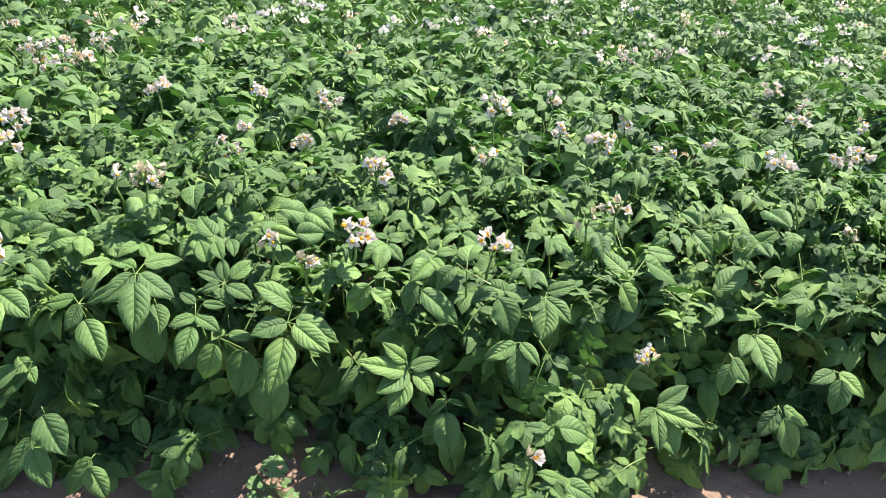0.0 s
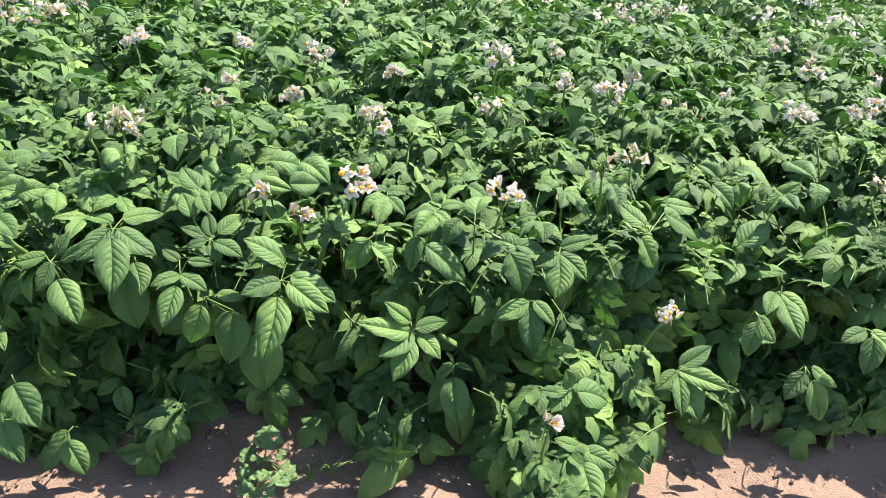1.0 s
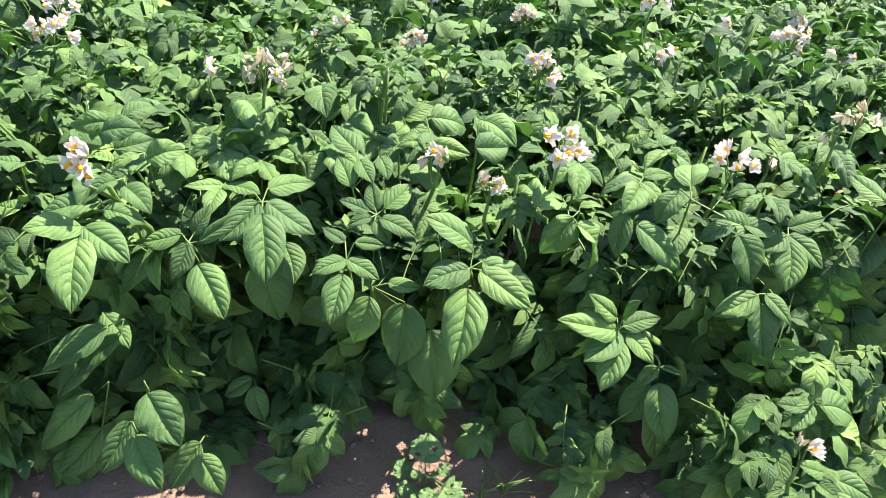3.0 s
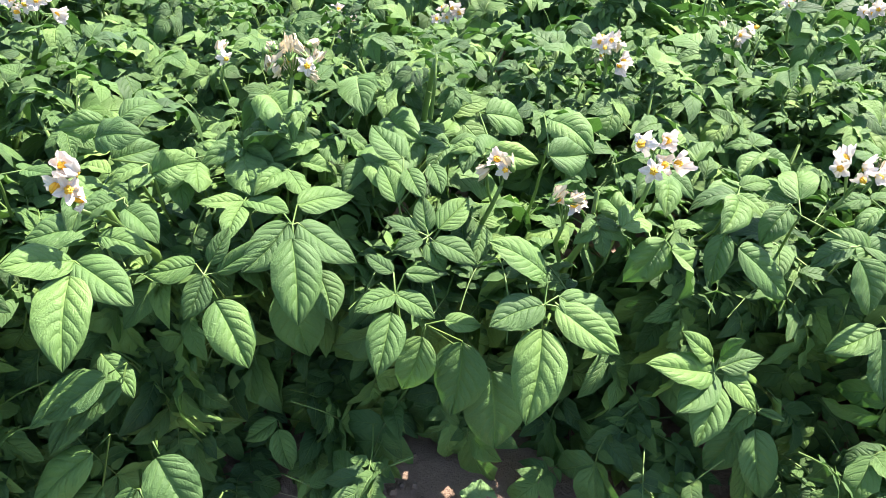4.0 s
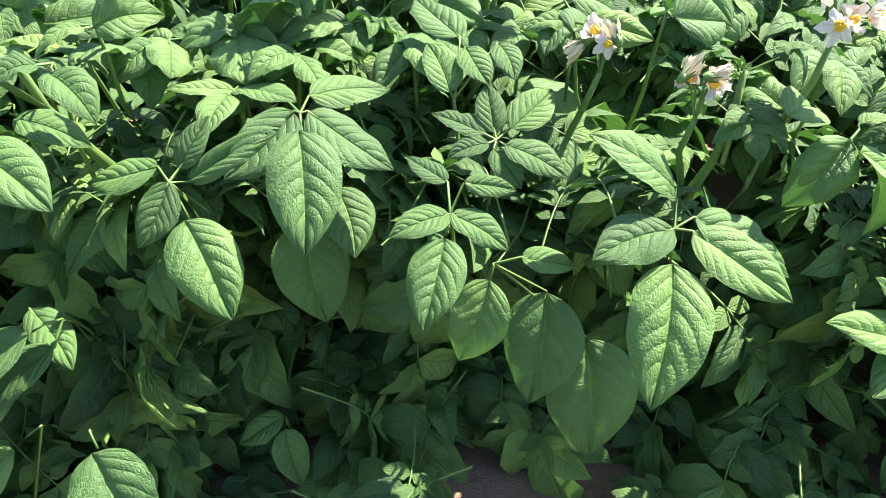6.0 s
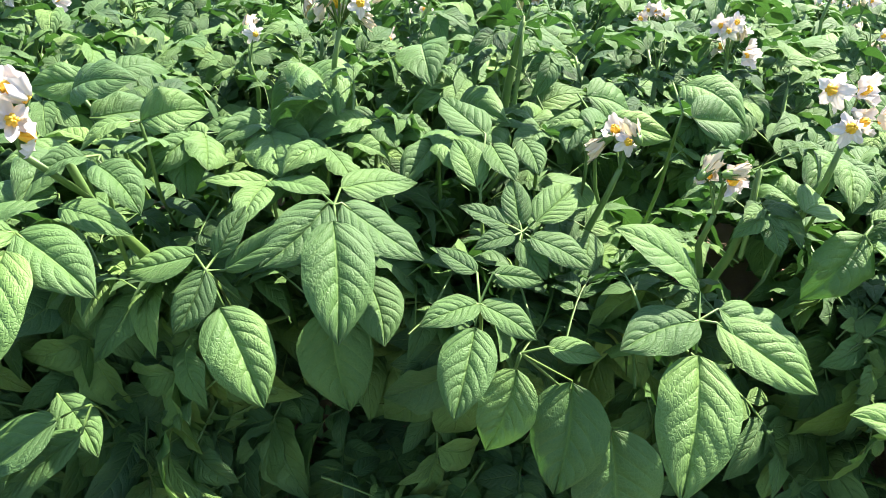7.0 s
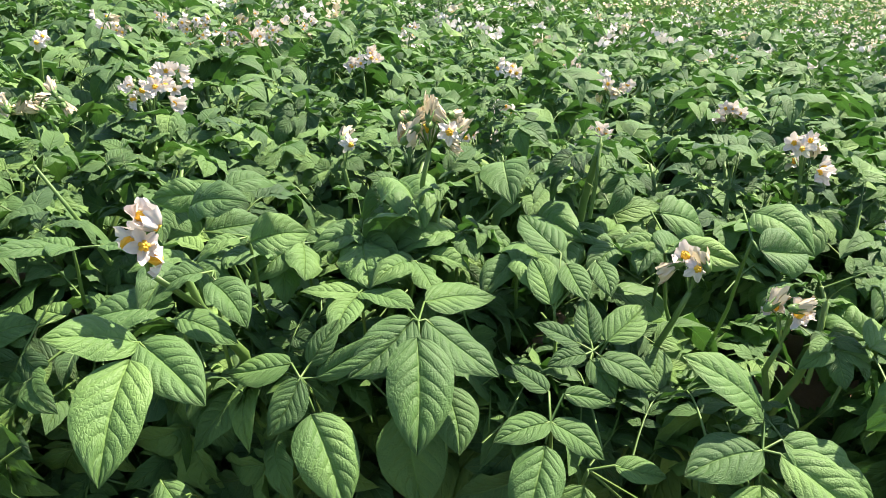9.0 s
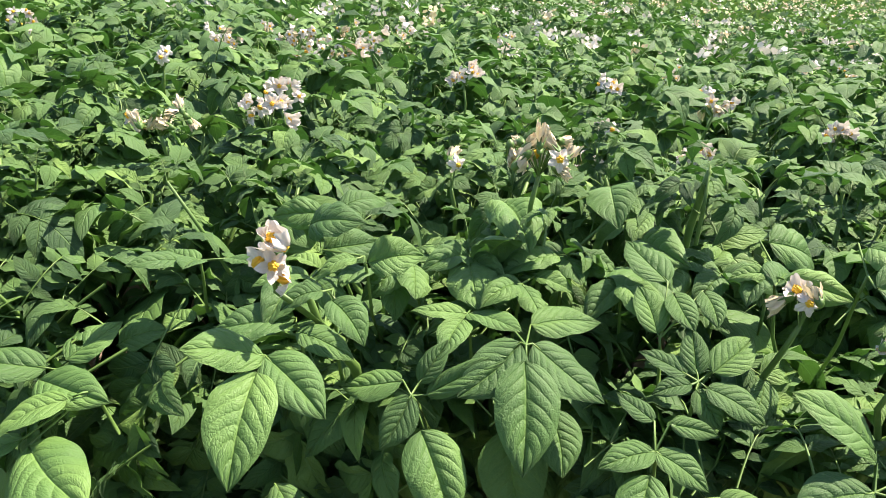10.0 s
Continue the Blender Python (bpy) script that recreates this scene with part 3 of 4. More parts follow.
hero_leaf((0.62, 1.92, 0.26), S1, (S1, (0.655, 1.690, 0.198), 0.75), (S1, (0.597, 1.735, 0.232), 1.0), (S1, (0.760, 1.715, 0.260), 0.7), ((0.652, 1.77, 0.28), (0.730, 1.800, 0.322), 0.85), ((0.66, 1.755, 0.262), (0.690, 1.690, 0.190), 1.15))
hero_leaf((0.42, 1.78, 0.20), (0.385, 1.610, 0.300), ((0.381, 1.606, 0.303), (0.470, 1.640, 0.268), 1.25), ((0.375, 1.605, 0.30), (0.335, 1.57, 0.265), 1.0), ((0.38, 1.61, 0.305), (0.36, 1.60, 0.355), 1.1), ((0.37, 1.60, 0.29), (0.31, 1.60, 0.30), 1.0))
hero_leaf((0.42, 1.76, 0.14), (0.40, 1.53, 0.20), ((0.40, 1.525, 0.20), (0.435, 1.44, 0.13), 1.2), ((0.395, 1.53, 0.20), (0.345, 1.47, 0.16), 1.1), ((0.405, 1.53, 0.205), (0.48, 1.51, 0.18), 1.0), ((0.40, 1.535, 0.21), (0.345, 1.53, 0.225), 1.0), ((0.39, 1.50, 0.18), (0.39, 1.42, 0.10), 1.1))
hero_leaf((-1.10, 1.76, 0.42), (-1.135, 1.595, 0.440), ((-1.128, 1.600, 0.447), (-1.090, 1.665, 0.492), 1.1), ((-1.139, 1.570, 0.438), (-1.032, 1.550, 0.436), 0.95), ((-1.14, 1.585, 0.445), (-1.23, 1.55, 0.455), 0.9), up=(0.1, -0.5, 0.85), torn=True)
hero_leaf((-1.04, 1.70, 0.40), (-1.060, 1.558, 0.445), ((-1.062, 1.550, 0.448), (-1.131, 1.490, 0.412), 1.15), ((-1.095, 1.500, 0.400), (-0.975, 1.435, 0.392), 1.0), ((-1.11, 1.51, 0.40), (-1.18, 1.46, 0.37), 0.9), up=(-0.1, -0.35, 0.93))
hero_leaf((-1.06, 1.84, 0.42), (-1.095, 1.675, 0.445), ((-1.100, 1.660, 0.452), (-1.040, 1.690, 0.478), 1.1), ((-1.030, 1.720, 0.474), (-1.088, 1.740, 0.464), 1.1), up=(0.1, -0.5, 0.85))

# the canopy's upper leaves
hero_leaf((-0.66, 2.02, 0.50), (-0.655, 1.88, 0.622), ((-0.638, 1.812, 0.631), (-0.704, 1.87, 0.57), 1.1), ((-0.683, 1.933, 0.639), (-0.621, 1.830, 0.638), 1.0), ((-0.545, 1.955, 0.678), (-0.531, 1.872, 0.656), 1.2))
hero_leaf((-0.54, 2.08, 0.47), (-0.506, 1.97, 0.585), ((-0.500, 2.00, 0.60), (-0.448, 1.873, 0.626), 1.0), ((-0.502, 1.93, 0.575), (-0.452, 1.800, 0.590), 1.0))
hero_leaf((-0.31, 2.06, 0.50), (-0.330, 1.90, 0.618), ((-0.345, 1.963, 0.633), (-0.245, 2.02, 0.619), 1.0), ((-0.338, 1.819, 0.618), (-0.310, 1.889, 0.635), 1.0))
hero_leaf((-0.25, 1.98, 0.50), (-0.243, 1.83, 0.645), ((-0.250, 1.875, 0.67), (-0.175, 1.815, 0.655), 1.25), ((-0.250, 1.760, 0.652), (-0.190, 1.798, 0.646), 1.2))
hero_leaf((-0.14, 1.90, 0.46), (-0.135, 1.73, 0.57), ((-0.150, 1.702, 0.580), (-0.085, 1.765, 0.584), 1.0), ((-0.13, 1.74, 0.575), (-0.17, 1.80, 0.60), 1.0))
hero_leaf((0.17, 1.96, 0.46), (0.150, 1.81, 0.575), ((0.125, 1.805, 0.595), (0.078, 1.765, 0.548), 1.1), ((0.255, 1.776, 0.541), (0.185, 1.795, 0.560), 1.0), ((0.15, 1.83, 0.59), (0.17, 1.92, 0.62), 1.0))
hero_leaf((0.54, 2.02, 0.42), (0.555, 1.89, 0.555), ((0.518, 1.836, 0.579), (0.567, 1.840, 0.490), 1.15), ((0.597, 1.945, 0.591), (0.707, 1.995, 0.51), 0.9), ((0.55, 1.91, 0.57), (0.49, 1.96, 0.60), 1.0))
hero_leaf((0.60, 2.10, 0.40), (0.595, 2.02, 0.52), ((0.606, 2.014, 0.594), (0.704, 2.030, 0.579), 1.0), ((0.58, 2.00, 0.47), (0.548, 1.900, 0.400), 1.25))
hero_leaf((0.84, 2.20, 0.36), (0.835, 2.09, 0.46), ((0.832, 2.069, 0.467), (0.920, 2.125, 0.535), 1.15), ((0.850, 2.056, 0.407), (0.940, 1.985, 0.445), 1.0), ((0.84, 2.06, 0.44), (0.80, 1.98, 0.40), 1.0))
hero_leaf((0.80, 2.28, 0.48), (0.80, 2.18, 0.60), ((0.755, 2.155, 0.612), (0.828, 2.128, 0.548), 1.1), ((0.836, 2.168, 0.608), (0.872, 2.158, 0.545), 1.2), ((0.79, 2.19, 0.61), (0.75, 2.25, 0.63), 1.0))
hero_leaf((0.95, 2.28, 0.46), (0.935, 2.19, 0.555), ((0.888, 2.181, 0.560), (0.950, 2.128, 0.515), 1.0), ((0.945, 2.182, 0.554), (1.005, 2.180, 0.622), 1.0))
hero_leaf((1.06, 2.38, 0.48), (1.04, 2.26, 0.615), ((1.038, 2.185, 0.628), (1.024, 2.105, 0.585), 1.1), ((1.019, 2.326, 0.627), (1.046, 2.197, 0.629), 0.9))



def main_stem(points, thick, top=0.0):
    """A bare stretch of a main stem between the leaves."""
    s = Soup()
    tube(s, points, [thick * (1 - 0.12 * i) for i in range(len(points))], 8)
    plant = nearest_plant(points[0][0])
    part("stem", s.mesh("stem", [STEM]), plant)
    if top:
        m = Matrix.Translation(Vector(points[-1]) + Vector((0, 0, -0.03))) @ Matrix.Rotation(hero_rng.uniform(0, 6.28), 4, "Z")
        part("shoot", hero_rng.choice(NEAR_SHOOTS), plant, m @ Matrix.Scale(top, 4))


main_stem(((-0.795, 1.76, 0.36), (-0.798, 1.70, 0.469), (-0.806, 1.68, 0.493), (-0.826, 1.65, 0.541), (-0.832, 1.62, 0.594)), 0.0075)
main_stem(((-0.205, 1.83, 0.36), (-0.186, 1.80, 0.462), (-0.176, 1.785, 0.500), (-0.169, 1.77, 0.550), (-0.172, 1.76, 0.605)), 0.0066, 0.55)
main_stem(((-0.44, 2.0, 0.50), (-0.433, 1.98, 0.633), (-0.426, 1.97, 0.691), (-0.423, 1.965, 0.715)), 0.0060, 0.6)
main_stem(((-0.74, 1.95, 0.38), (-0.733, 1.92, 0.458), (-0.725, 1.90, 0.52), (-0.715, 1.88, 0.58)), 0.0065, 0.75)
main_stem(((-0.69, 1.95, 0.40), (-0.662, 1.92, 0.505), (-0.632, 1.90, 0.567), (-0.615, 1.88, 0.62)), 0.0065, 0.75)
main_stem(((0.22, 1.78, 0.18), (0.181, 1.74, 0.271), (0.129, 1.74, 0.312), (0.095, 1.72, 0.341)), 0.0085)


def crown_leaf(x, y, z):
    """A young leaf spread flat to the sun near the top of the canopy."""
    r, joint = hero_rng, Vector((x, y, z))
    a = -math.pi / 2 + r.uniform(-0.9, 0.9)
    blades = []
    for turn, length in ((0.0, 0.088), (-0.95, 0.068), (0.95, 0.068), (-2.0, 0.052), (2.0, 0.052)):
        b = a + turn + r.uniform(-0.25, 0.25)
        reach = length * r.uniform(0.85, 1.2)
        start = joint - Vector((math.cos(a), math.sin(a), 0)) * (0.035 if abs(turn) > 1.5 else 0.0)
        tip = start + Vector((math.cos(b) * reach, math.sin(b) * reach, r.uniform(-0.03, 0.012)))
        blades.append((tuple(start), tuple(tip), r.uniform(0.9, 1.15)))
    hero_leaf((x + r.uniform(-0.03, 0.03), y + 0.10, z - 0.06), (x, y, z), *blades, up=(0.2, -0.15, 0.95))


# spots picked from the camera's view, to set sunlit leaves in its dark gaps
for x, y, z in ((-0.86, 1.70, 0.572), (-0.765, 1.80, 0.578), (-0.70, 1.84, 0.585), (-0.625, 1.80, 0.575), (-0.585, 1.89, 0.592), (-0.51, 1.85, 0.580),
                (-0.455, 1.95, 0.600), (-0.675, 1.735, 0.550), (-0.39, 1.90, 0.598), (-0.05, 1.87, 0.600), (0.06, 1.84, 0.585), (0.13, 1.96, 0.610),
                (0.30, 1.86, 0.575), (0.36, 1.98, 0.610), (0.48, 2.04, 0.620), (0.69, 2.09, 0.620), (0.94, 2.13, 0.600), (-1.02, 1.72, 0.560)):
    crown_leaf(x, y, z)

# low leaves that hang down to the soil
hero_leaf((-0.84, 1.80, 0.34), (-0.815, 1.60, 0.345), ((-0.818, 1.575, 0.355), (-0.917, 1.545, 0.285), 0.9), ((-0.816, 1.58, 0.325), (-0.890, 1.55, 0.247), 0.75))
hero_leaf((-0.86, 1.78, 0.22), (-0.845, 1.58, 0.225), ((-0.846, 1.56, 0.230), (-0.963, 1.54, 0.099), 0.7), ((-0.862, 1.57, 0.130), (-0.945, 1.55, 0.020), 0.75), ((-0.866, 1.57, 0.115), (-0.905, 1.56, 0.008), 0.8))
hero_leaf((-0.66, 1.78, 0.12), (-0.690, 1.60, 0.105), ((-0.697, 1.575, 0.100), (-0.640, 1.55, 0.022), 1.0), ((-0.690, 1.58, 0.108), (-0.745, 1.55, 0.018), 0.95))
hero_leaf((0.14, 1.88, 0.20), (0.135, 1.74, 0.225), ((0.135, 1.72, 0.215), (0.172, 1.71, 0.060), 0.95), ((0.13, 1.73, 0.225), (0.085, 1.71, 0.14), 1.0))
hero_leaf((0.97, 2.00, 0.24), (0.97, 1.83, 0.275), ((0.973, 1.81, 0.270), (1.018, 1.79, 0.150), 1.0), ((0.965, 1.81, 0.270), (0.918, 1.79, 0.205), 1.0), ((0.98, 1.82, 0.28), (1.05, 1.81, 0.235), 0.9))
hero_leaf((1.10, 2.04, 0.34), (1.095, 1.86, 0.375), ((1.099, 1.83, 0.383), (1.091, 1.79, 0.290), 1.0), ((1.10, 1.84, 0.38), (1.165, 1.81, 0.33), 1.0), ((1.09, 1.84, 0.38), (1.03, 1.82, 0.35), 1.0))
hero_leaf((0.83, 2.00, 0.36), (0.826, 1.85, 0.400), ((0.824, 1.82, 0.402), (0.800, 1.79, 0.315), 1.0), ((0.83, 1.83, 0.40), (0.875, 1.81, 0.34), 1.0))


# ---- a low branch that sprawls over the track ----
def sprawl():
    r = random.Random(31)
    plant = nearest_plant(0.42)
    s = Soup()
    tube(s, [(0.46, 1.92, 0.10), (0.44, 1.75, 0.17), (0.40, 1.60, 0.20), (0.36, 1.47, 0.19)], [0.007, 0.006, 0.005, 0.003], 6)
    part("stem", s.mesh("stem", [STEM]), plant)
    for k in range(36):
        q = k / 35
        p = Vector((0.47 - 0.11 * q + r.uniform(-0.07, 0.07), 1.82 - 0.34 * q, 0.31 - 0.18 * q + r.uniform(-0.03, 0.03)))
        m = leaf_pose(p, -math.pi / 2 + r.gauss(0, 0.75), r.uniform(0.0, 0.45), r.uniform(-0.1, 0.45), r.uniform(0.44, 0.74))
        part("leaf", r.choice(NEAR_LEAVES), plant, m)


sprawl()


# ---- flowers ----
def corolla(r, lobes=5, cup=0.2):
    """A white star-shaped potato flower, facing +Z."""
    s, pts, faces, uvs = Soup(), [(0, 0, 0)], [], [(0.5, 0.5)]
    n = lobes * 8
    ruffle = r.uniform(0, 6)
    curls = [r.uniform(-0.6, 0.45) for k in range(lobes)]
    for ring, rad in ((0, 0.3), (1, 0.58), (2, 0.82), (3, 1.0)):
        for k in range(n):
            a = math.tau * k / n
            at_lobe = (a * lobes / math.tau) % 1.0
            lobe = 1 - abs(2 * at_lobe - 1)
            curl = curls[int(a * lobes / math.tau + 1e-6) % lobes]
            reach = rad * (1 - 0.46 * (1 - lobe) ** 1.1 * rad) * 0.0160 * (1 - 0.12 * abs(curl))
            z = 0.0155 * rad * rad * (cup + curl * lobe) + 0.0042 * rad * (1 - lobe) + 0.0022 * rad * rad * math.sin(a * 13 + ruffle) + r.uniform(-0.0014, 0.0014) * rad
            pts.append((reach * math.cos(a), reach * math.sin(a), z))
            uvs.append((0.5, 0.5))
    for k in range(n):
        j = (k + 1) % n
        faces.append([0, 1 + k, 1 + j])
        for ring in (0, 1, 2):
            o = 1 + ring * n
            faces.append([o + k, o + n + k, o + n + j, o + j])
    s.add(pts, faces, uvs)
    return s


def anther_cone():
    s = Soup()
    for k in range(5):
        a = math.tau * k / 5
        tube(s, [(0.0018 * math.cos(a), 0.0018 * math.sin(a), 0.0005), (0.0026 * math.cos(a), 0.0026 * math.sin(a), 0.004), (0.0012 * math.cos(a), 0.0012 * math.sin(a), 0.0092)], [0.0018, 0.0020, 0.0010], 5)
    return s


def bud(length=0.012):
    s = Soup()
    tube(s, [(0, 0, 0), (0, 0, length * 0.25), (0.0008, 0, length * 0.6), (0.001, 0.0005, length)], [0.0018, 0.0035, 0.0032, 0.0008], 7)
    return s


def wilted(r):
    """A spent flower: the petals folded together and crumpled."""
    s = corolla(r, 5, r.uniform(0.35, 0.95))
    v = s.v[0]
    rad = np.hypot(v[:, 0], v[:, 1])
    pinch = 0.86 - 24.0 * rad
    v[:, 2] = v[:, 2] * 0.8 + rad * 0.7
    v[:, 0] = v[:, 0] * pinch + r.uniform(-0.3, 0.3) * v[:, 2]
    v[:, 1] = v[:, 1] * pinch * r.uniform(0.6, 1.0)
    for k in range(1, len(v)):
        v[k] += [r.uniform(-1, 1) * 0.12 * rad[k] for axis in range(3)]
    # the green calyx behind the petals
    tube(s, [(0, 0, -0.005), (0, 0, -0.002), (0, 0, 0.003)], [0.0014, 0.0038, 0.0044], 6, 1)
    for k in range(5):
        a = math.tau * k / 5
        tube(s, [(0.003 * math.cos(a), 0.003 * math.sin(a), 0.001), (0.005 * math.cos(a), 0.005 * math.sin(a), 0.010)], [0.0016, 0.0003], 3, 1)
    return s


COROLLAS = [corolla(random.Random(60 + k), 5, (0.7, 0.25, 0.45, -0.2, 0.9, -0.45)[k]).mesh("corolla", [PETAL]) for k in range(6)]
WILTED = [wilted(random.Random(70 + k)).mesh("wilted_corolla", [PETAL_OLD, STEM]) for k in range(6)]
CONE = anther_cone().mesh("anther_cone", [ANTHER])
BUD = bud().mesh("bud", [STEM])
bloom_rng = random.Random(21)


def inflorescence(plant, top, opened=6, faded=0, buds=2, spread=0.03, root=None, places=None):
    """A branched flower head: stalk, open flowers with their yellow cones, faded flowers and buds."""
    r = bloom_rng
    top = Vector(top)
    root = Vector(root) if root else top + Vector((r.uniform(-0.03, 0.03), r.uniform(0.0, 0.05), -0.12))
    fork = top + Vector((0, 0.0, -0.035))
    s = Soup()
    tube(s, [root, root.lerp(fork, 0.5) + Vector((r.uniform(-0.008, 0.008), 0.004, 0)), fork], [0.004, 0.0035, 0.0030], 6)
    spots = []
    if opened >= 4 and not places:
        opened = int(opened * 1.35)
    total = opened + faded + buds
    for k in range(total):
        a = k * 2.4 + r.uniform(-0.4, 0.4)
        d = spread * math.sqrt((k + 0.6) / total) * 1.05
        p = top + Vector((math.cos(a) * d, math.sin(a) * d, r.uniform(-0.75, 0.75) * spread * (0.6 if faded > opened else 1.0) - 0.2 * d))
        if places:
            p = top + Vector(places[k])
        tube(s, [fork, fork.lerp(p, 0.5) + Vector((0, 0, 0.012)), p], [0.0016, 0.0013, 0.0011], 4)
        spots.append((p, a))
    head = part("flower_head", s.mesh("flower_stalk", [STEM]), plant)
    r.shuffle(spots)
    for k, (p, a) in enumerate(spots):
        face = Vector((math.cos(a) * 0.6 + r.uniform(-0.2, 0.2), math.sin(a) * 0.5 - 0.55 + r.uniform(-0.25, 0.25), 0.25 + r.uniform(-0.45, 0.4))).normalized()
        m = Matrix.Translation(p) @ face.to_track_quat("Z", "Y").to_matrix().to_4x4() @ Matrix.Rotation(r.uniform(0, 6), 4, "Z") @ Matrix.Scale(r.uniform(0.85, 1.12) * (1.20 if places else 1.14), 4)
        if k < opened:
            part("corolla", r.choice(COROLLAS), head, m, "white petals with a pale lilac tint")
            part("anther_cone", CONE, head, m @ Matrix.Scale(1.12 if p.y < 2.0 else 0.92, 4), "yellow anthers")
        elif k < opened + faded:
            part("wilted_corolla", r.choice(WILTED), head, m @ Matrix.Rotation(math.pi * 0.6, 4, "X") @ Matrix.Scale(1.12, 4), "cream faded petals")
        else:
            part("bud", BUD, head, m)
    HEROES.append(top), HEROES.append(top + Vector((0, -0.03, -0.03)))


for place, opened, faded, buds, spread in (
        ((-0.308, 1.79, 0.620), 2, 4, 1, 0.020), ((-0.219, 1.724, 0.598), 3, 2, 0, 0.022),
        ((-0.108, 1.733, 0.682), 5, 0, 1, 0.028), ((0.205, 1.81, 0.645), 4, 0, 1, 0.030), ((-0.628, 1.85, 0.735), 2, 13, 4, 0.040),
        ((-0.116, 2.16, 0.705), 6, 1, 1, 0.030), ((0.584, 1.734, 0.446), 3, 4, 1, 0.028),
        ((0.320, 1.485, 0.292), 2, 1, 1, 0.016), ((0.530, 2.07, 0.69), 2, 4, 1, 0.030), ((0.441, 1.956, 0.685), 0, 3, 2, 0.018)):
    inflorescence(nearest_plant(place[0]), place, opened, faded, buds, spread)
for place, opened, faded, buds, spread in (
        ((1.196, 2.17, 0.65), 0, 4, 1, 0.026), ((0.352, 2.008, 0.600), 0, 2, 0, 0.012), ((0.174, 2.37, 0.715), 2, 5, 2, 0.042),
        ((-1.25, 1.98, 0.685), 3, 8, 3, 0.045),
        ((-0.78, 2.02, 0.66), 1, 1, 0, 0.012),
        ((-1.15, 2.15, 0.68), 6, 0, 1, 0.034), ((-1.25, 2.40, 0.68), 6, 0, 1, 0.034)):
    inflorescence(nearest_plant(place[0]), place, opened, faded, buds, spread)


inflorescence(nearest_plant(-0.842), (-0.842, 1.572, 0.638), 5, 0, 0, 0.03, (-0.80, 1.66, 0.52), ((-0.010, 0.004, 0.017), (0.012, 0.0, 0.012), (-0.013, -0.008, -0.002), (0.002, -0.013, -0.004), (0.018, -0.006, -0.018)))


# ---- foliage of the front row ----
for spot in ((-0.278, 1.66, 0.03), (-0.278, 1.68, 0.07), (-0.33, 1.64, 0.03), (-0.22, 1.61, 0.03), (-0.27, 1.58, 0.02), (-0.31, 1.55, 0.02), (-0.24, 1.55, 0.02)):
    HEROES.append(Vector(spot))


# gaps through which the sun reaches the weeds and some low leaves
for k in range(4, 14):
    HEROES.append(Vector((-0.278, 1.65, 0.03)) + TO_SUN * 0.05 * k)
GAPS = ((Vector((-0.278, 1.635, 0.02)), 0.13), (Vector((-0.713, 1.470, 0.26)), 0.09), (Vector((-0.735, 1.449, 0.19)), 0.08),
        (Vector((0.40, 1.57, 0.24)), 0.15), (Vector((0.66, 1.73, 0.25)), 0.09),
        (Vector((0.76, 1.70, 0.0)), 0.08), (Vector((0.90, 1.72, 0.0)), 0.09), (Vector((1.06, 1.73, 0.0)), 0.08), (Vector((0.70, 1.60, 0.0)), 0.09))


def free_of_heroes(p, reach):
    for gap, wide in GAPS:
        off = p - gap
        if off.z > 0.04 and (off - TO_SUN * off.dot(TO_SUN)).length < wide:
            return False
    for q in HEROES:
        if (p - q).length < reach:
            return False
        # keep the space towards the camera clear, so that hero points stay in view
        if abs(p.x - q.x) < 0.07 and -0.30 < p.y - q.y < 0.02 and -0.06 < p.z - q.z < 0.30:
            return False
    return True


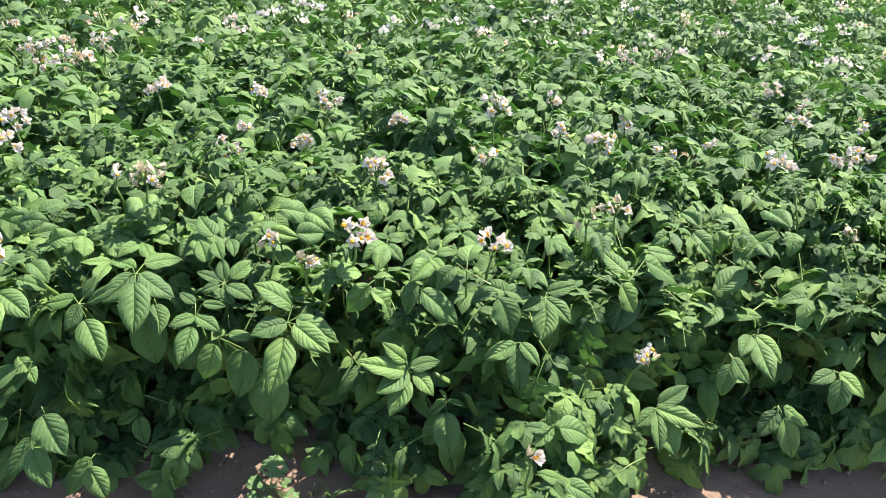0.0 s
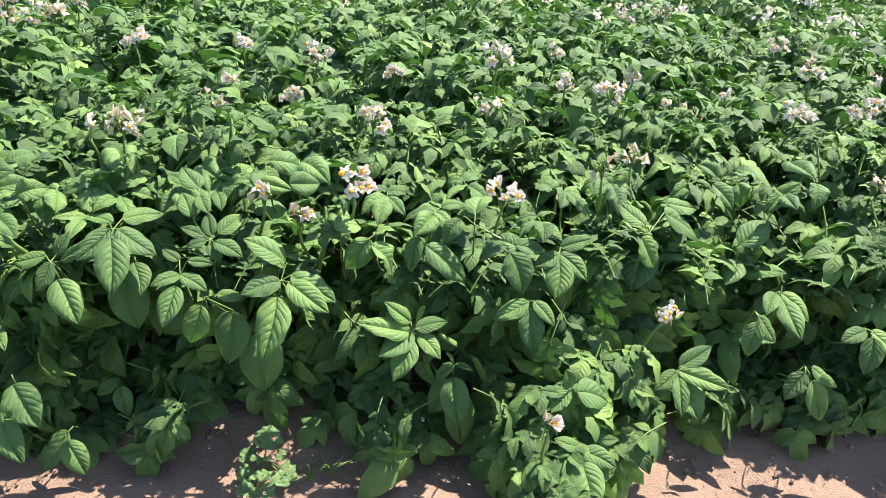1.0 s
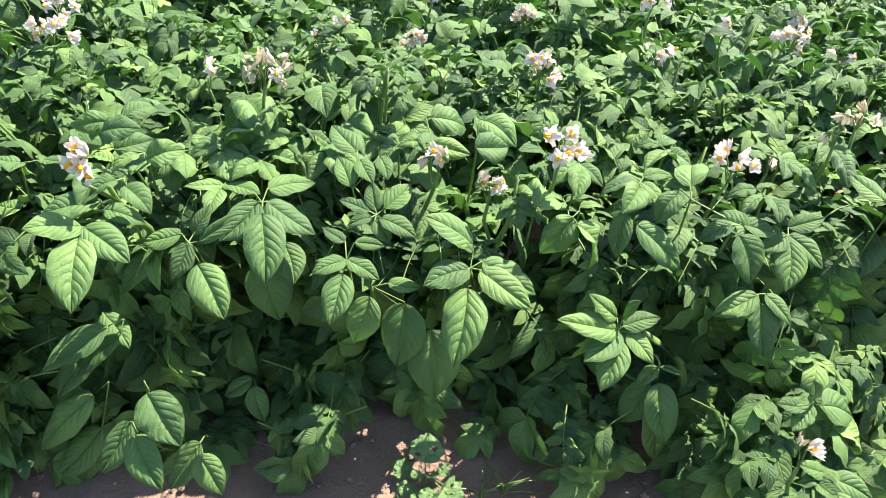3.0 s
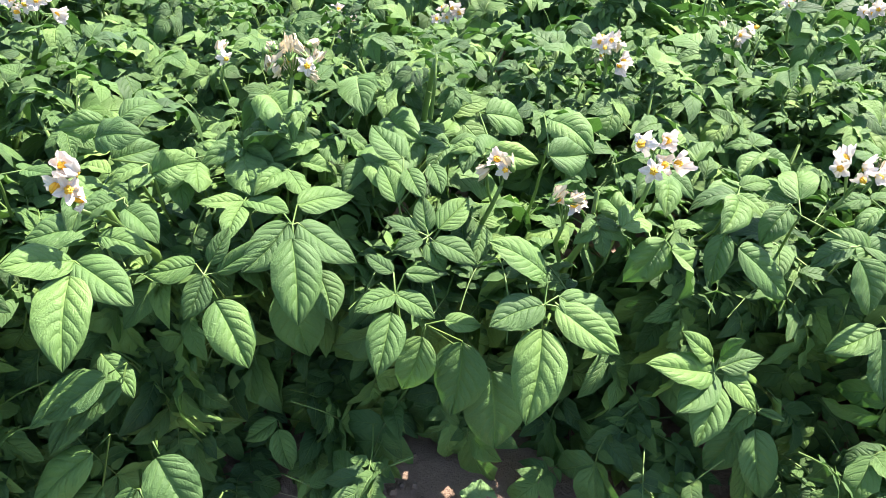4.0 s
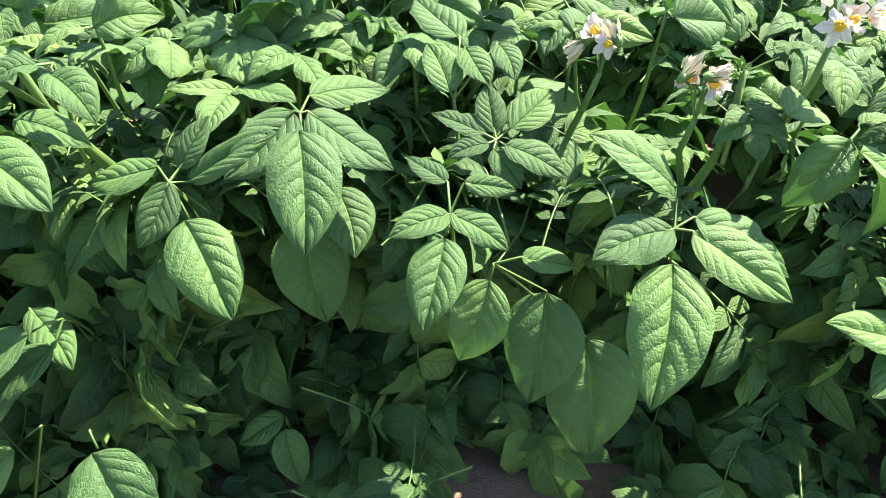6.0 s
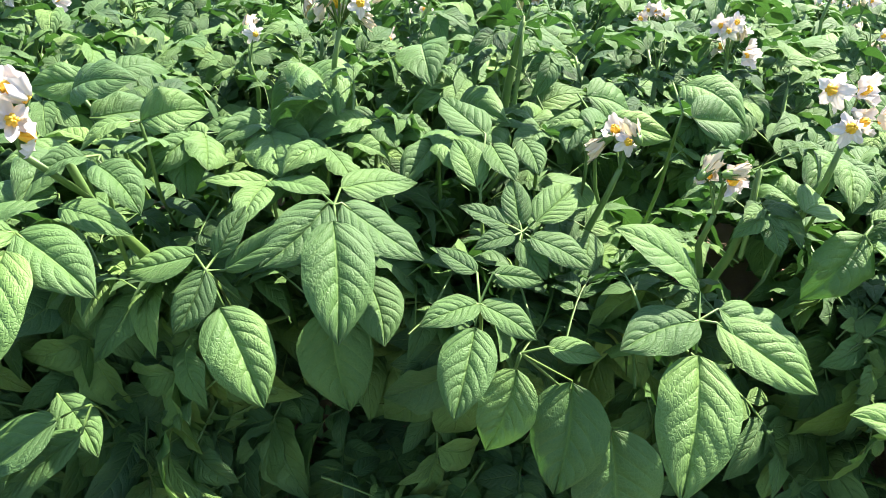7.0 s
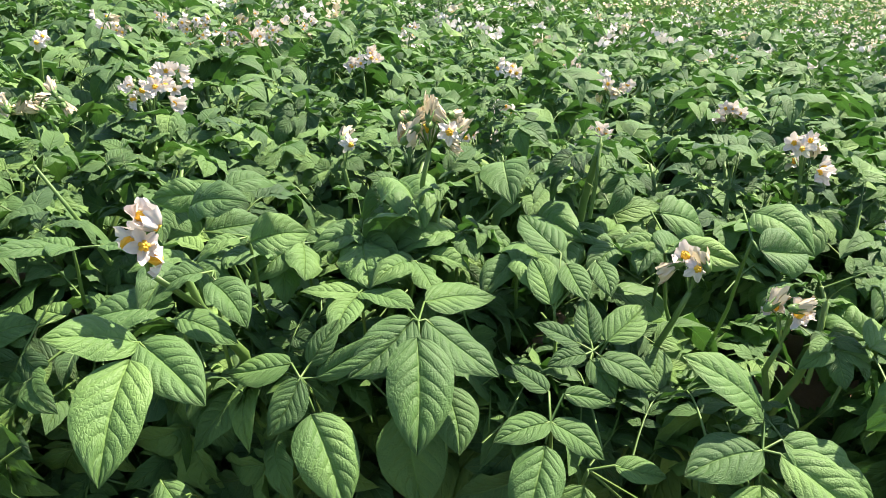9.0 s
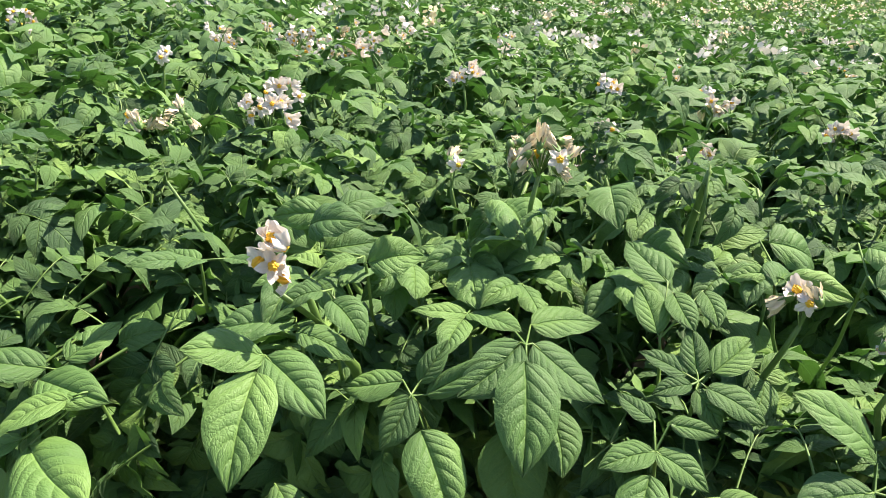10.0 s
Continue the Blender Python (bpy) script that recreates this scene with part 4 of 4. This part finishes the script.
def leaf_front_row():
    r = random.Random(13)
    for plant in FRONT_PLANTS:
        base = plant.location.copy()
        curves, poses = plan_plant(r, r.uniform(0.58, 0.66), 0.26, 5, 11)
        close_plant = -1.6 < base.x < 1.4
        kept = [0.12] * len(curves)
        per = len(poses) // len(curves)
        for i, (p, a, rise, roll, size) in enumerate(poses):
            m = Matrix.Translation(base) @ leaf_pose(p, a, rise, roll * 1.4, size * 0.74)
            close = -1.4 < base.x < 1.3
            mid, tip = m @ Vector((0, 0.16, -0.01)), m @ Vector((0, 0.27, -0.06))
            edge = front_edge(mid.x)
            if close and min(mid.y, tip.y + 0.03) < edge + 0.04 + 0.10 * max(0, 0.5 - mid.z):
                continue
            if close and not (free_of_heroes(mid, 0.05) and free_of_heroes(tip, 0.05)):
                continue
            part("leaf", r.choice(NEAR_LEAVES), plant, m)
            kept[i // per] = max(kept[i // per], p.z)
        for c, top in zip(curves, kept):
            cut = [q for q in c if q.z <= top + 0.03]
            if len(cut) > 1:
                part("stem", stem_mesh([cut]), plant, Matrix.Translation(base))
        # shoots that make the canopy's top
        for k in range(30 if close_plant else 8):
            p = base + Vector((r.uniform(-0.16, 0.16), r.uniform(-0.32, 0.44), r.uniform(0.44, 0.57)))
            ring = [p + Vector((0.09 * math.cos(q), 0.09 * math.sin(q), 0.02)) for q in (0, 1.05, 2.1, 3.14, 4.2, 5.25)]
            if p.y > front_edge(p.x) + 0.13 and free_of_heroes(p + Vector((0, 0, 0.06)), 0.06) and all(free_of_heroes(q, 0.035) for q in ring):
                m = Matrix.Translation(p) @ Matrix.Rotation(r.uniform(-0.35, 0.35), 4, "X") @ Matrix.Rotation(r.uniform(-0.35, 0.35), 4, "Y") @ Matrix.Rotation(r.uniform(0, 6.28), 4, "Z")
                part("shoot", r.choice(NEAR_SHOOTS), plant, m @ Matrix.Scale(r.uniform(0.8, 1.1), 4))
        # leaves that close the canopy from below
        for k in range(60 if close_plant else 0):
            p = Vector((r.uniform(-0.17, 0.17), r.uniform(-0.34, 0.42), r.uniform(0.36, 0.53)))
            m = Matrix.Translation(base) @ leaf_pose(p, r.uniform(0, 6.28), r.uniform(0.1, 0.6), r.uniform(-0.5, 0.5), r.uniform(0.6, 0.9))
            mid, tip = m @ Vector((0, 0.13, 0.0)), m @ Vector((0, 0.22, -0.04))
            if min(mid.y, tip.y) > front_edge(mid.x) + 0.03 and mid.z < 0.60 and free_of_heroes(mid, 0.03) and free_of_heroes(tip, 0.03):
                part("leaf", r.choice(NEAR_LEAVES), plant, m)
        # a roof of leaves just behind the front ones
        for k in range(56 if close_plant else 0):
            x = base.x + r.uniform(-0.15, 0.15)
            p = Vector((x, front_edge(x) + r.uniform(0.06, 0.24), r.uniform(0.38, 0.50)))
            m = leaf_pose(p, r.uniform(0, 6.28), r.uniform(0.05, 0.45), r.uniform(-0.3, 0.3), r.uniform(0.6, 0.95))
            mid, tip = m @ Vector((0, 0.13, 0.0)), m @ Vector((0, 0.22, -0.04))
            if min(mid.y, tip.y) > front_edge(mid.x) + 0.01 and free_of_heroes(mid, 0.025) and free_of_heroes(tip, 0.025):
                part("leaf", r.choice(MID_LEAVES), plant, m)
        # leaves that hang in the shade behind the front ones
        for k in range(16 if close_plant else 0):
            x = base.x + r.uniform(-0.15, 0.15)
            goal = Vector((x, front_edge(x) + r.uniform(0.08, 0.20) + (0.10 if x > 0.45 else 0.0), r.uniform(0.24, 0.42)))
            a, size = -math.pi / 2 + r.gauss(0, 0.5), r.uniform(0.8, 1.15)
            drop = r.uniform(-1.0, -0.45)
            p = goal - Vector((math.cos(a) * math.cos(drop), math.sin(a) * math.cos(drop), math.sin(drop))) * 0.17 * size
            m = leaf_pose(p, a, drop, r.uniform(-0.4, 0.4), size)
            mid, tip = m @ Vector((0, 0.16, -0.01)), m @ Vector((0, 0.27, -0.06))
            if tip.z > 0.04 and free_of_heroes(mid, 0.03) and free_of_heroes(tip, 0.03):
                part("leaf", r.choice(NEAR_LEAVES), plant, m)
        # shaded lower leaves that reach down to the soil
        for k in range(26 if -1.6 < base.x < 0.6 else 40):
            x = base.x + r.uniform(-0.16, 0.16)
            goal = Vector((x, low_edge(x) + 0.11 + 0.26 * r.random(), 0.06 + 0.34 * r.random()))
            a, size = -math.pi / 2 + r.gauss(0, 0.6), r.uniform(0.75, 1.12)
            drop = r.uniform(-1.0, -0.3) if goal.z > 0.16 else r.uniform(-0.5, 0.2)
            p = goal - Vector((math.cos(a) * math.cos(drop), math.sin(a) * math.cos(drop), math.sin(drop))) * 0.17 * size
            m = leaf_pose(p, a, drop, r.uniform(-0.4, 0.4), size)
            mid, tip = m @ Vector((0, 0.16, -0.01)), m @ Vector((0, 0.27, -0.06))
            if tip.z < 0.0 or p.z < 0.02 or mid.y < low_edge(mid.x):
                continue
            if free_of_heroes(mid, 0.03) and free_of_heroes(tip, 0.03):
                part("leaf", r.choice(NEAR_LEAVES), plant, m)
        # old broad leaves near the soil, thick where the row sprawls
        for k in range(84 if base.x < -0.55 and close_plant else 36 if -1.3 < base.x < 0.6 else 30 if close_plant else 0):
            x = base.x + r.uniform(-0.16, 0.16)
            sprawling = x < -0.62
            goal = Vector((x, (1.50 if sprawling else max(low_edge(x) - 0.03, 1.56)) + (0.36 if sprawling else 0.26) * r.random() ** (1.0 if sprawling else 1.6), 0.04 + (0.20 if sprawling else 0.12) * r.random()))
            a, size, drop = -math.pi / 2 + r.gauss(0, 0.7), r.uniform(0.7, 1.05), r.uniform(-0.7, -0.1)
            p = goal - Vector((math.cos(a) * math.cos(drop), math.sin(a) * math.cos(drop), math.sin(drop))) * 0.13 * size
            m = leaf_pose(p, a, drop, r.uniform(-0.4, 0.4), size)
            mid, tip = m @ Vector((0, 0.13, -0.01)), m @ Vector((0, 0.22, -0.05))
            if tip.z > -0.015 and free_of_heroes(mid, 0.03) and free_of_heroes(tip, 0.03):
                part("leaf", r.choice(NEAR_LEAVES), plant, m)

        # leaves that lie on the soil under the sprawling ones
        for k in range(16 if -1.35 < base.x < -0.6 else 0):
            p = Vector((base.x + r.uniform(-0.16, 0.16), r.uniform(1.64, 1.80), r.uniform(0.02, 0.07)))
            m = leaf_pose(p, -math.pi / 2 + r.gauss(0, 0.8), r.uniform(-0.1, 0.25), r.uniform(-0.3, 0.3), r.uniform(0.6, 0.9))
            mid = m @ Vector((0, 0.13, -0.01))
            if mid.x < -0.66 and all((mid - q).length > 0.04 for q in HEROES):
                part("leaf", r.choice(NEAR_LEAVES), plant, m)


leaf_front_row()


# ---- second and third rows: whole plants with single leaves ----
# flower heads of the inner rows: place, open flowers, faded ones, buds, breadth
INNER_BLOOMS = (
    ((-0.418, 2.62, 0.635), 4, 0, 1, 0.026), ((-0.115, 2.82, 0.695), 6, 0, 0, 0.028), ((0.214, 2.70, 0.79), 7, 1, 1, 0.036),
    ((0.441, 2.77, 0.715), 4, 0, 1, 0.024), ((0.546, 2.55, 0.735), 7, 1, 1, 0.036), ((0.679, 2.88, 0.73), 4, 0, 0, 0.020),
    ((0.839, 2.89, 0.625), 3, 3, 0, 0.034), ((1.122, 2.58, 0.725), 8, 1, 1, 0.045), ((0.912, 2.645, 0.735), 2, 1, 0, 0.016),
    ((-0.648, 2.56, 0.605), 7, 0, 1, 0.034), ((-0.60, 2.62, 0.665), 3, 0, 1, 0.016), ((-0.985, 2.87, 0.72), 6, 0, 1, 0.030),
    ((-0.38, 2.90, 0.715), 5, 3, 1, 0.034), ((-0.632, 2.90, 0.73), 4, 1, 0, 0.024), ((0.439, 3.08, 0.75), 3, 2, 0, 0.026),
    ((1.54, 3.91, 0.72), 7, 1, 0, 0.040), ((1.36, 3.10, 0.75), 5, 1, 0, 0.032), ((-1.65, 3.31, 0.72), 12, 4, 0, 0.055),
    ((-1.47, 3.30, 0.72), 11, 4, 0, 0.055), ((-1.54, 3.68, 0.72), 7, 0, 0, 0.045), ((-1.60, 4.16, 0.72), 7, 1, 0, 0.045),
    ((-0.51, 4.22, 0.69), 8, 0, 0, 0.050), ((-1.24, 4.63, 0.72), 5, 0, 0, 0.035), ((0.26, 4.79, 0.72), 8, 1, 0, 0.05),
    ((0.99, 4.66, 0.72), 8, 0, 0, 0.05), ((1.24, 4.95, 0.72), 8, 1, 0, 0.05), ((-1.86, 4.21, 0.72), 6, 1, 0, 0.04),
    ((-1.56, 2.45, 0.72), 3, 0, 0, 0.018), ((-2.37, 2.94, 0.72), 6, 0, 0, 0.04), ((-1.80, 3.12, 0.72), 10, 3, 0, 0.05),
    ((-1.15, 3.82, 0.72), 3, 0, 0, 0.02), ((-1.54, 3.23, 0.69), 6, 2, 0, 0.04), ((1.41, 2.80, 0.70), 6, 1, 0, 0.035),
    ((1.50, 2.83, 0.70), 5, 1, 0, 0.03), ((1.61, 3.71, 0.70), 5, 2, 0, 0.04), ((-2.14, 4.02, 0.70), 5, 1, 0, 0.04),
    ((-1.80, 3.83, 0.70), 4, 1, 0, 0.03), ((1.73, 3.38, 0.70), 3, 1, 0, 0.025))


def hides_bloom(p):
    """Whether a leaf there would stand in front of a flower head."""
    for (x, y, z), *rest in INNER_BLOOMS:
        if abs(p.x - x) < 0.11 and -0.26 < p.y - y < 0.05 and p.z > z - 0.20:
            return True
    return False


def leaf_inner_rows():
    r = random.Random(17)
    rows = []
    for row in (1, 2):
        line = []
        for k in range((24, 27)[row - 1]):
            x = -3.4 - row * 0.6 + 0.29 * k + r.uniform(-0.05, 0.05)
            plant = potato_plant(x, ROW_Y + PITCH * row + SLANT * x + r.uniform(-0.07, 0.07), "leafy green potato plant within the field")
            base = plant.location.copy()
            curves, poses = plan_plant(r, r.uniform(0.58, 0.68), 0.27, 5, 5)
            part("stem", stem_mesh(curves), plant, Matrix.Translation(base))
            for p, a, rise, roll, size in poses:
                if p.z < 0.31 or hides_bloom(base + p):
                    continue
                part("leaf", r.choice(MID_LEAVES), plant, Matrix.Translation(base) @ leaf_pose(p, a, rise + r.uniform(-0.5, 0.5), roll * 1.9, size * 0.86))
            tops = [Vector(c[-1]) for c in curves] + [Vector(c[5]) + Vector((r.uniform(-0.1, 0.1), r.uniform(-0.1, 0.1), 0)) for c in curves]
            for top in tops + [Vector((r.uniform(-0.14, 0.14), r.uniform(-0.40, 0.40), r.uniform(0.46, 0.58))) for k in range(5)]:
                if hides_bloom(base + top):
                    continue
                m = Matrix.Translation(base + top - Vector((0, 0, 0.06))) @ Matrix.Rotation(r.uniform(-0.45, 0.45), 4, "X") @ Matrix.Rotation(r.uniform(-0.45, 0.45), 4, "Y") @ Matrix.Rotation(r.uniform(0, 6.28), 4, "Z")
                part("shoot", r.choice(MID_SHOOTS), plant, m @ Matrix.Scale(r.uniform(1.25, 1.65), 4))
            line.append(plant)
        rows.append(line)
    return rows


INNER = leaf_inner_rows()


def inner_plant(x, y):
    return min((p for line in INNER for p in line), key=lambda p: (p.location.x - x) ** 2 + (p.location.y - y) ** 2)


for place, opened, faded, buds, spread in INNER_BLOOMS:
    inflorescence(inner_plant(place[0], place[1]), place, opened, faded, buds, spread)


# ---- rows further off: plants of one mesh each, then strips ----
def far_flowers(soup, r, x, y, z, size, petals=7, mat=2):
    for k in range(petals):
        c = Vector((x + r.gauss(0, size), y + r.gauss(0, size), z + r.gauss(0, size * 0.5)))
        q = Vector((r.uniform(-1, 1), r.uniform(-1, 0.4), r.uniform(0.1, 1))).normalized()
        a = q.orthogonal().normalized()
        b = q.cross(a)
        rad = r.uniform(0.012, 0.017) if mat == 2 else r.uniform(0.013, 0.020)
        soup.add([tuple(c + (a * math.cos(t) + b * math.sin(t)) * rad * (1 if i % 2 else 0.7)) for i, t in enumerate([math.tau * j / 10 for j in range(10)])], [list(range(10))], None, mat)


def far_plant(r, leaves, detail, flowers):
    soup = Soup()
    curves, poses = plan_plant(r, r.uniform(0.58, 0.72), 0.28, 5, leaves - 2)
    for c in curves:
        tube(soup, c, [0.008] * 7, 3, 1)
    for p, a, rise, roll, size in poses:
        if p.z > 0.26:
            soup.join(r.choice(detail), leaf_pose(p, a, rise + r.uniform(-0.6, 0.6), roll * 2.2, size * 0.9))
    tops = [Vector(c[-1]) for c in curves] + [Vector((r.uniform(-0.2, 0.2), r.uniform(-0.42, 0.42), r.uniform(0.40, 0.64))) for k in range(5)]
    for top in tops:
        soup.join(r.choice(LOW_SHOOTS), Matrix.Translation(top - Vector((0, 0, 0.05))) @ Matrix.Rotation(r.uniform(-0.8, 0.8), 4, "X") @ Matrix.Rotation(r.uniform(-0.8, 0.8), 4, "Y") @ Matrix.Rotation(r.uniform(0, 6.28), 4, "Z") @ Matrix.Scale(r.uniform(1.35, 1.85), 4))
    for k in range(flowers):
        far_flowers(soup, r, r.uniform(-0.22, 0.22), r.uniform(-0.3, 0.3), r.uniform(0.68, 0.77), r.uniform(0.020, 0.034), r.randint(9, 16), r.choice((2, 2, 3)))
    return soup


FAR_MATS = [LEAF_FAR, STEM, PETAL, PETAL_OLD]
NEXT_MATS = [LEAF, STEM, PETAL, PETAL_OLD]


def leaf_far_rows():
    r = random.Random(19)
    kinds = [far_plant(random.Random(400 + k), 7, LOW_LEAVES, (1, 2, 1, 2, 1, 2, 1, 2)[k]).mesh("potato_plant", NEXT_MATS) for k in range(8)]
    for row in range(10):
        wide = 2.6 + 0.62 * (PITCH * row) if row > 2 else 6.8
        n = int(2 * wide / 0.34)
        for k in range(n):
            x = -wide - 0.4 + 0.34 * k + r.uniform(-0.08, 0.08)
            if row < 3 and -3.25 - row * 0.6 < x < (3.6, 2.9, 3.15)[row]:
                continue
            y = ROW_Y + PITCH * row + SLANT * x + r.uniform(-0.1, 0.1)
            ob = new("potato_plant", r.choice(kinds))
            ob.matrix_basis = pose(x, y, rise(x, y), 0, 0, r.uniform(0, 360)) @ Matrix.Scale(r.uniform(0.92, 1.08), 4)
            tagged(ob, "potato plant in bloom further into the field", "potato plant", "potato plants in the field")
    simple = [blade(random.Random(510 + k), 2, 2, 0.4, 0.2, 0.2) for k in range(5)]
    for row in range(10, 60):
        near = row < 24
        wide = 8 + 0.7 * (PITCH * row)
        step = 0.36 if near else 0.6
        soup = Soup()
        for k in range(int(2 * wide / step)):
            x = -wide + step * k + r.uniform(-0.1, 0.1)
            y = ROW_Y + PITCH * row + SLANT * x + r.uniform(-0.12, 0.12)
            for j in range(24 if near else 12):
                p = (x + r.gauss(0, 0.17), y + r.gauss(0, 0.17), rise(x, y) + 0.58 - abs(r.gauss(0, 0.15)) + r.uniform(-0.03, 0.05))
                size = r.uniform(0.11, 0.17) * (1 if near else 1.6)
                soup.join(r.choice(simple), leaf_pose(p, r.uniform(0, 6.28), r.uniform(-1.2, 1.2), r.uniform(-1.2, 1.2), size))
            for j in range(r.choice((0, 1, 1, 2, 0))):
                far_flowers(soup, r, x + r.gauss(0, 0.15), y + r.gauss(0, 0.2), rise(x, y) + 0.70, 0.032, 8, r.choice((2, 3, 3)))
        ob = new("potato_row", soup.mesh("potato_row", FAR_MATS))
        tagged(ob, "distant rows of flowering green potato plants", "potato crop", kind="stuff")


leaf_far_rows()


# ---- weeds, straw and clods on the bare strip ----
def weed_plant(x, y, z, leaves, seed):
    """Leaves: where each one starts and ends, and how broad it is."""
    r = random.Random(seed)
    weed = new("weed")
    weed.location = (x, y, z)
    tagged(weed, "small pale green weed with insect-eaten leaves on the soil", "weed", "weeds at the field edge")
    s = Soup()
    tube(s, [(x, y, z - 0.01), (x + 0.002, y, z + 0.02), (x, y - 0.004, z + 0.045)], [0.003, 0.0025, 0.0018], 5)
    part("stem", s.mesh("stem", [STEM]), weed)
    for base, tip, breadth in leaves:
        leaf = Soup()
        tube(leaf, [(x, y, z + 0.03), Vector(base), Vector(base).lerp(Vector(tip), 0.2)], [0.0014, 0.0012, 0.001], 4, 1)
        leaf.join(eaten(blade(r, 12, 18, 0.42, 0.12, 0.1, 0.30), r, r.choice((2, 4, 5))), frame_to(base, tip, (0.1, -0.4, 0.9)) @ Matrix.Diagonal((breadth, 1, 1, 1)))
        part("leaf", leaf.mesh("leaf", [WEED, STEM]), weed)


weed_plant(-0.280, 1.645, -0.008, (
    ((-0.282, 1.660, 0.036), (-0.277, 1.712, 0.072), 1.25), ((-0.310, 1.655, 0.012), (-0.345, 1.668, 0.026), 1.35),
    ((-0.245, 1.628, 0.016), (-0.198, 1.612, 0.004), 1.2), ((-0.25, 1.640, 0.026), (-0.235, 1.66, 0.045), 1.0),
    ((-0.272, 1.615, 0.015), (-0.265, 1.580, 0.012), 1.2), ((-0.30, 1.620, 0.012), (-0.330, 1.590, 0.006), 1.3),
    ((-0.275, 1.632, 0.040), (-0.262, 1.612, 0.048), 1.0), ((-0.288, 1.630, 0.036), (-0.305, 1.612, 0.042), 1.1),
    ((-0.24, 1.615, 0.012), (-0.215, 1.575, 0.008), 1.2)), 1)
weed_plant(-0.278, 1.570, -0.008, (
    ((-0.285, 1.562, 0.012), (-0.318, 1.535, 0.012), 1.2), ((-0.268, 1.562, 0.014), (-0.235, 1.540, 0.012), 1.2),
    ((-0.278, 1.575, 0.020), (-0.270, 1.605, 0.030), 1.2), ((-0.278, 1.560, 0.012), (-0.280, 1.520, 0.008), 1.2)), 2)


def grass_tuft(x, y, z, seed, dry):
    r = random.Random(seed)
    tuft = new("grass_tuft")
    tuft.location = (x, y, z)
    tagged(tuft, "dry straw-coloured grass tuft on the soil" if dry else "thin green grass tuft on the shaded soil", "grass", "grass at the field edge")
    for k in range(9):
        a, lean, tall = r.uniform(0, 6.28), r.uniform(0.02, 0.08), r.uniform(0.04, 0.10)
        s = Soup()
        pts = [Vector((x, y, z)) + Vector((math.cos(a) * lean * q * q, math.sin(a) * lean * q * q, tall * q * (1.1 - 0.35 * q))) for q in (0, 0.33, 0.66, 1)]
        tube(s, pts, [0.0022, 0.0020, 0.0015, 0.0004], 3)
        part("blade", s.mesh("blade", [STRAW if dry else STEM]), tuft)


for spot in ((-0.17, 1.61, 0.0, 1, False), (-0.127, 1.63, 0.0, 2, False), (-0.55, 1.66, 0.0, 3, True), (-0.60, 1.72, 0.0, 4, False), (0.52, 1.66, 0.0, 5, True)):
    grass_tuft(*spot)


def scatter_clods():
    r = random.Random(23)
    soup = Soup()
    for k in range(3000):
        x, y = r.uniform(-1.6, 2.0), r.uniform(1.2, 2.3)
        size = 0.002 + 0.008 * r.random() ** 5
        pts, n = [], 6
        for i, (zz, rr) in enumerate(((-0.5, 0.7), (0.3, 0.95), (0.8, 0.5))):
            for j in range(n):
                a = math.tau * j / n
                q = rr * r.uniform(0.75, 1.2)
                pts.append((x + size * q * math.cos(a), y + size * q * math.sin(a), ridge_height(x, y) - 0.010 + size * (zz * r.uniform(0.8, 1.2) + 0.3)))
        faces = [[i * n + j, i * n + (j + 1) % n, (i + 1) * n + (j + 1) % n, (i + 1) * n + j] for i in range(2) for j in range(n)] + [[2 * n + j for j in range(n)]]
        soup.add(pts, faces)
    tagged(new("soil_clods", soup.mesh("soil_clods", [CLOD], smooth=False)), "small loose clods of dry sandy soil", "soil clods", kind="stuff")


scatter_clods()
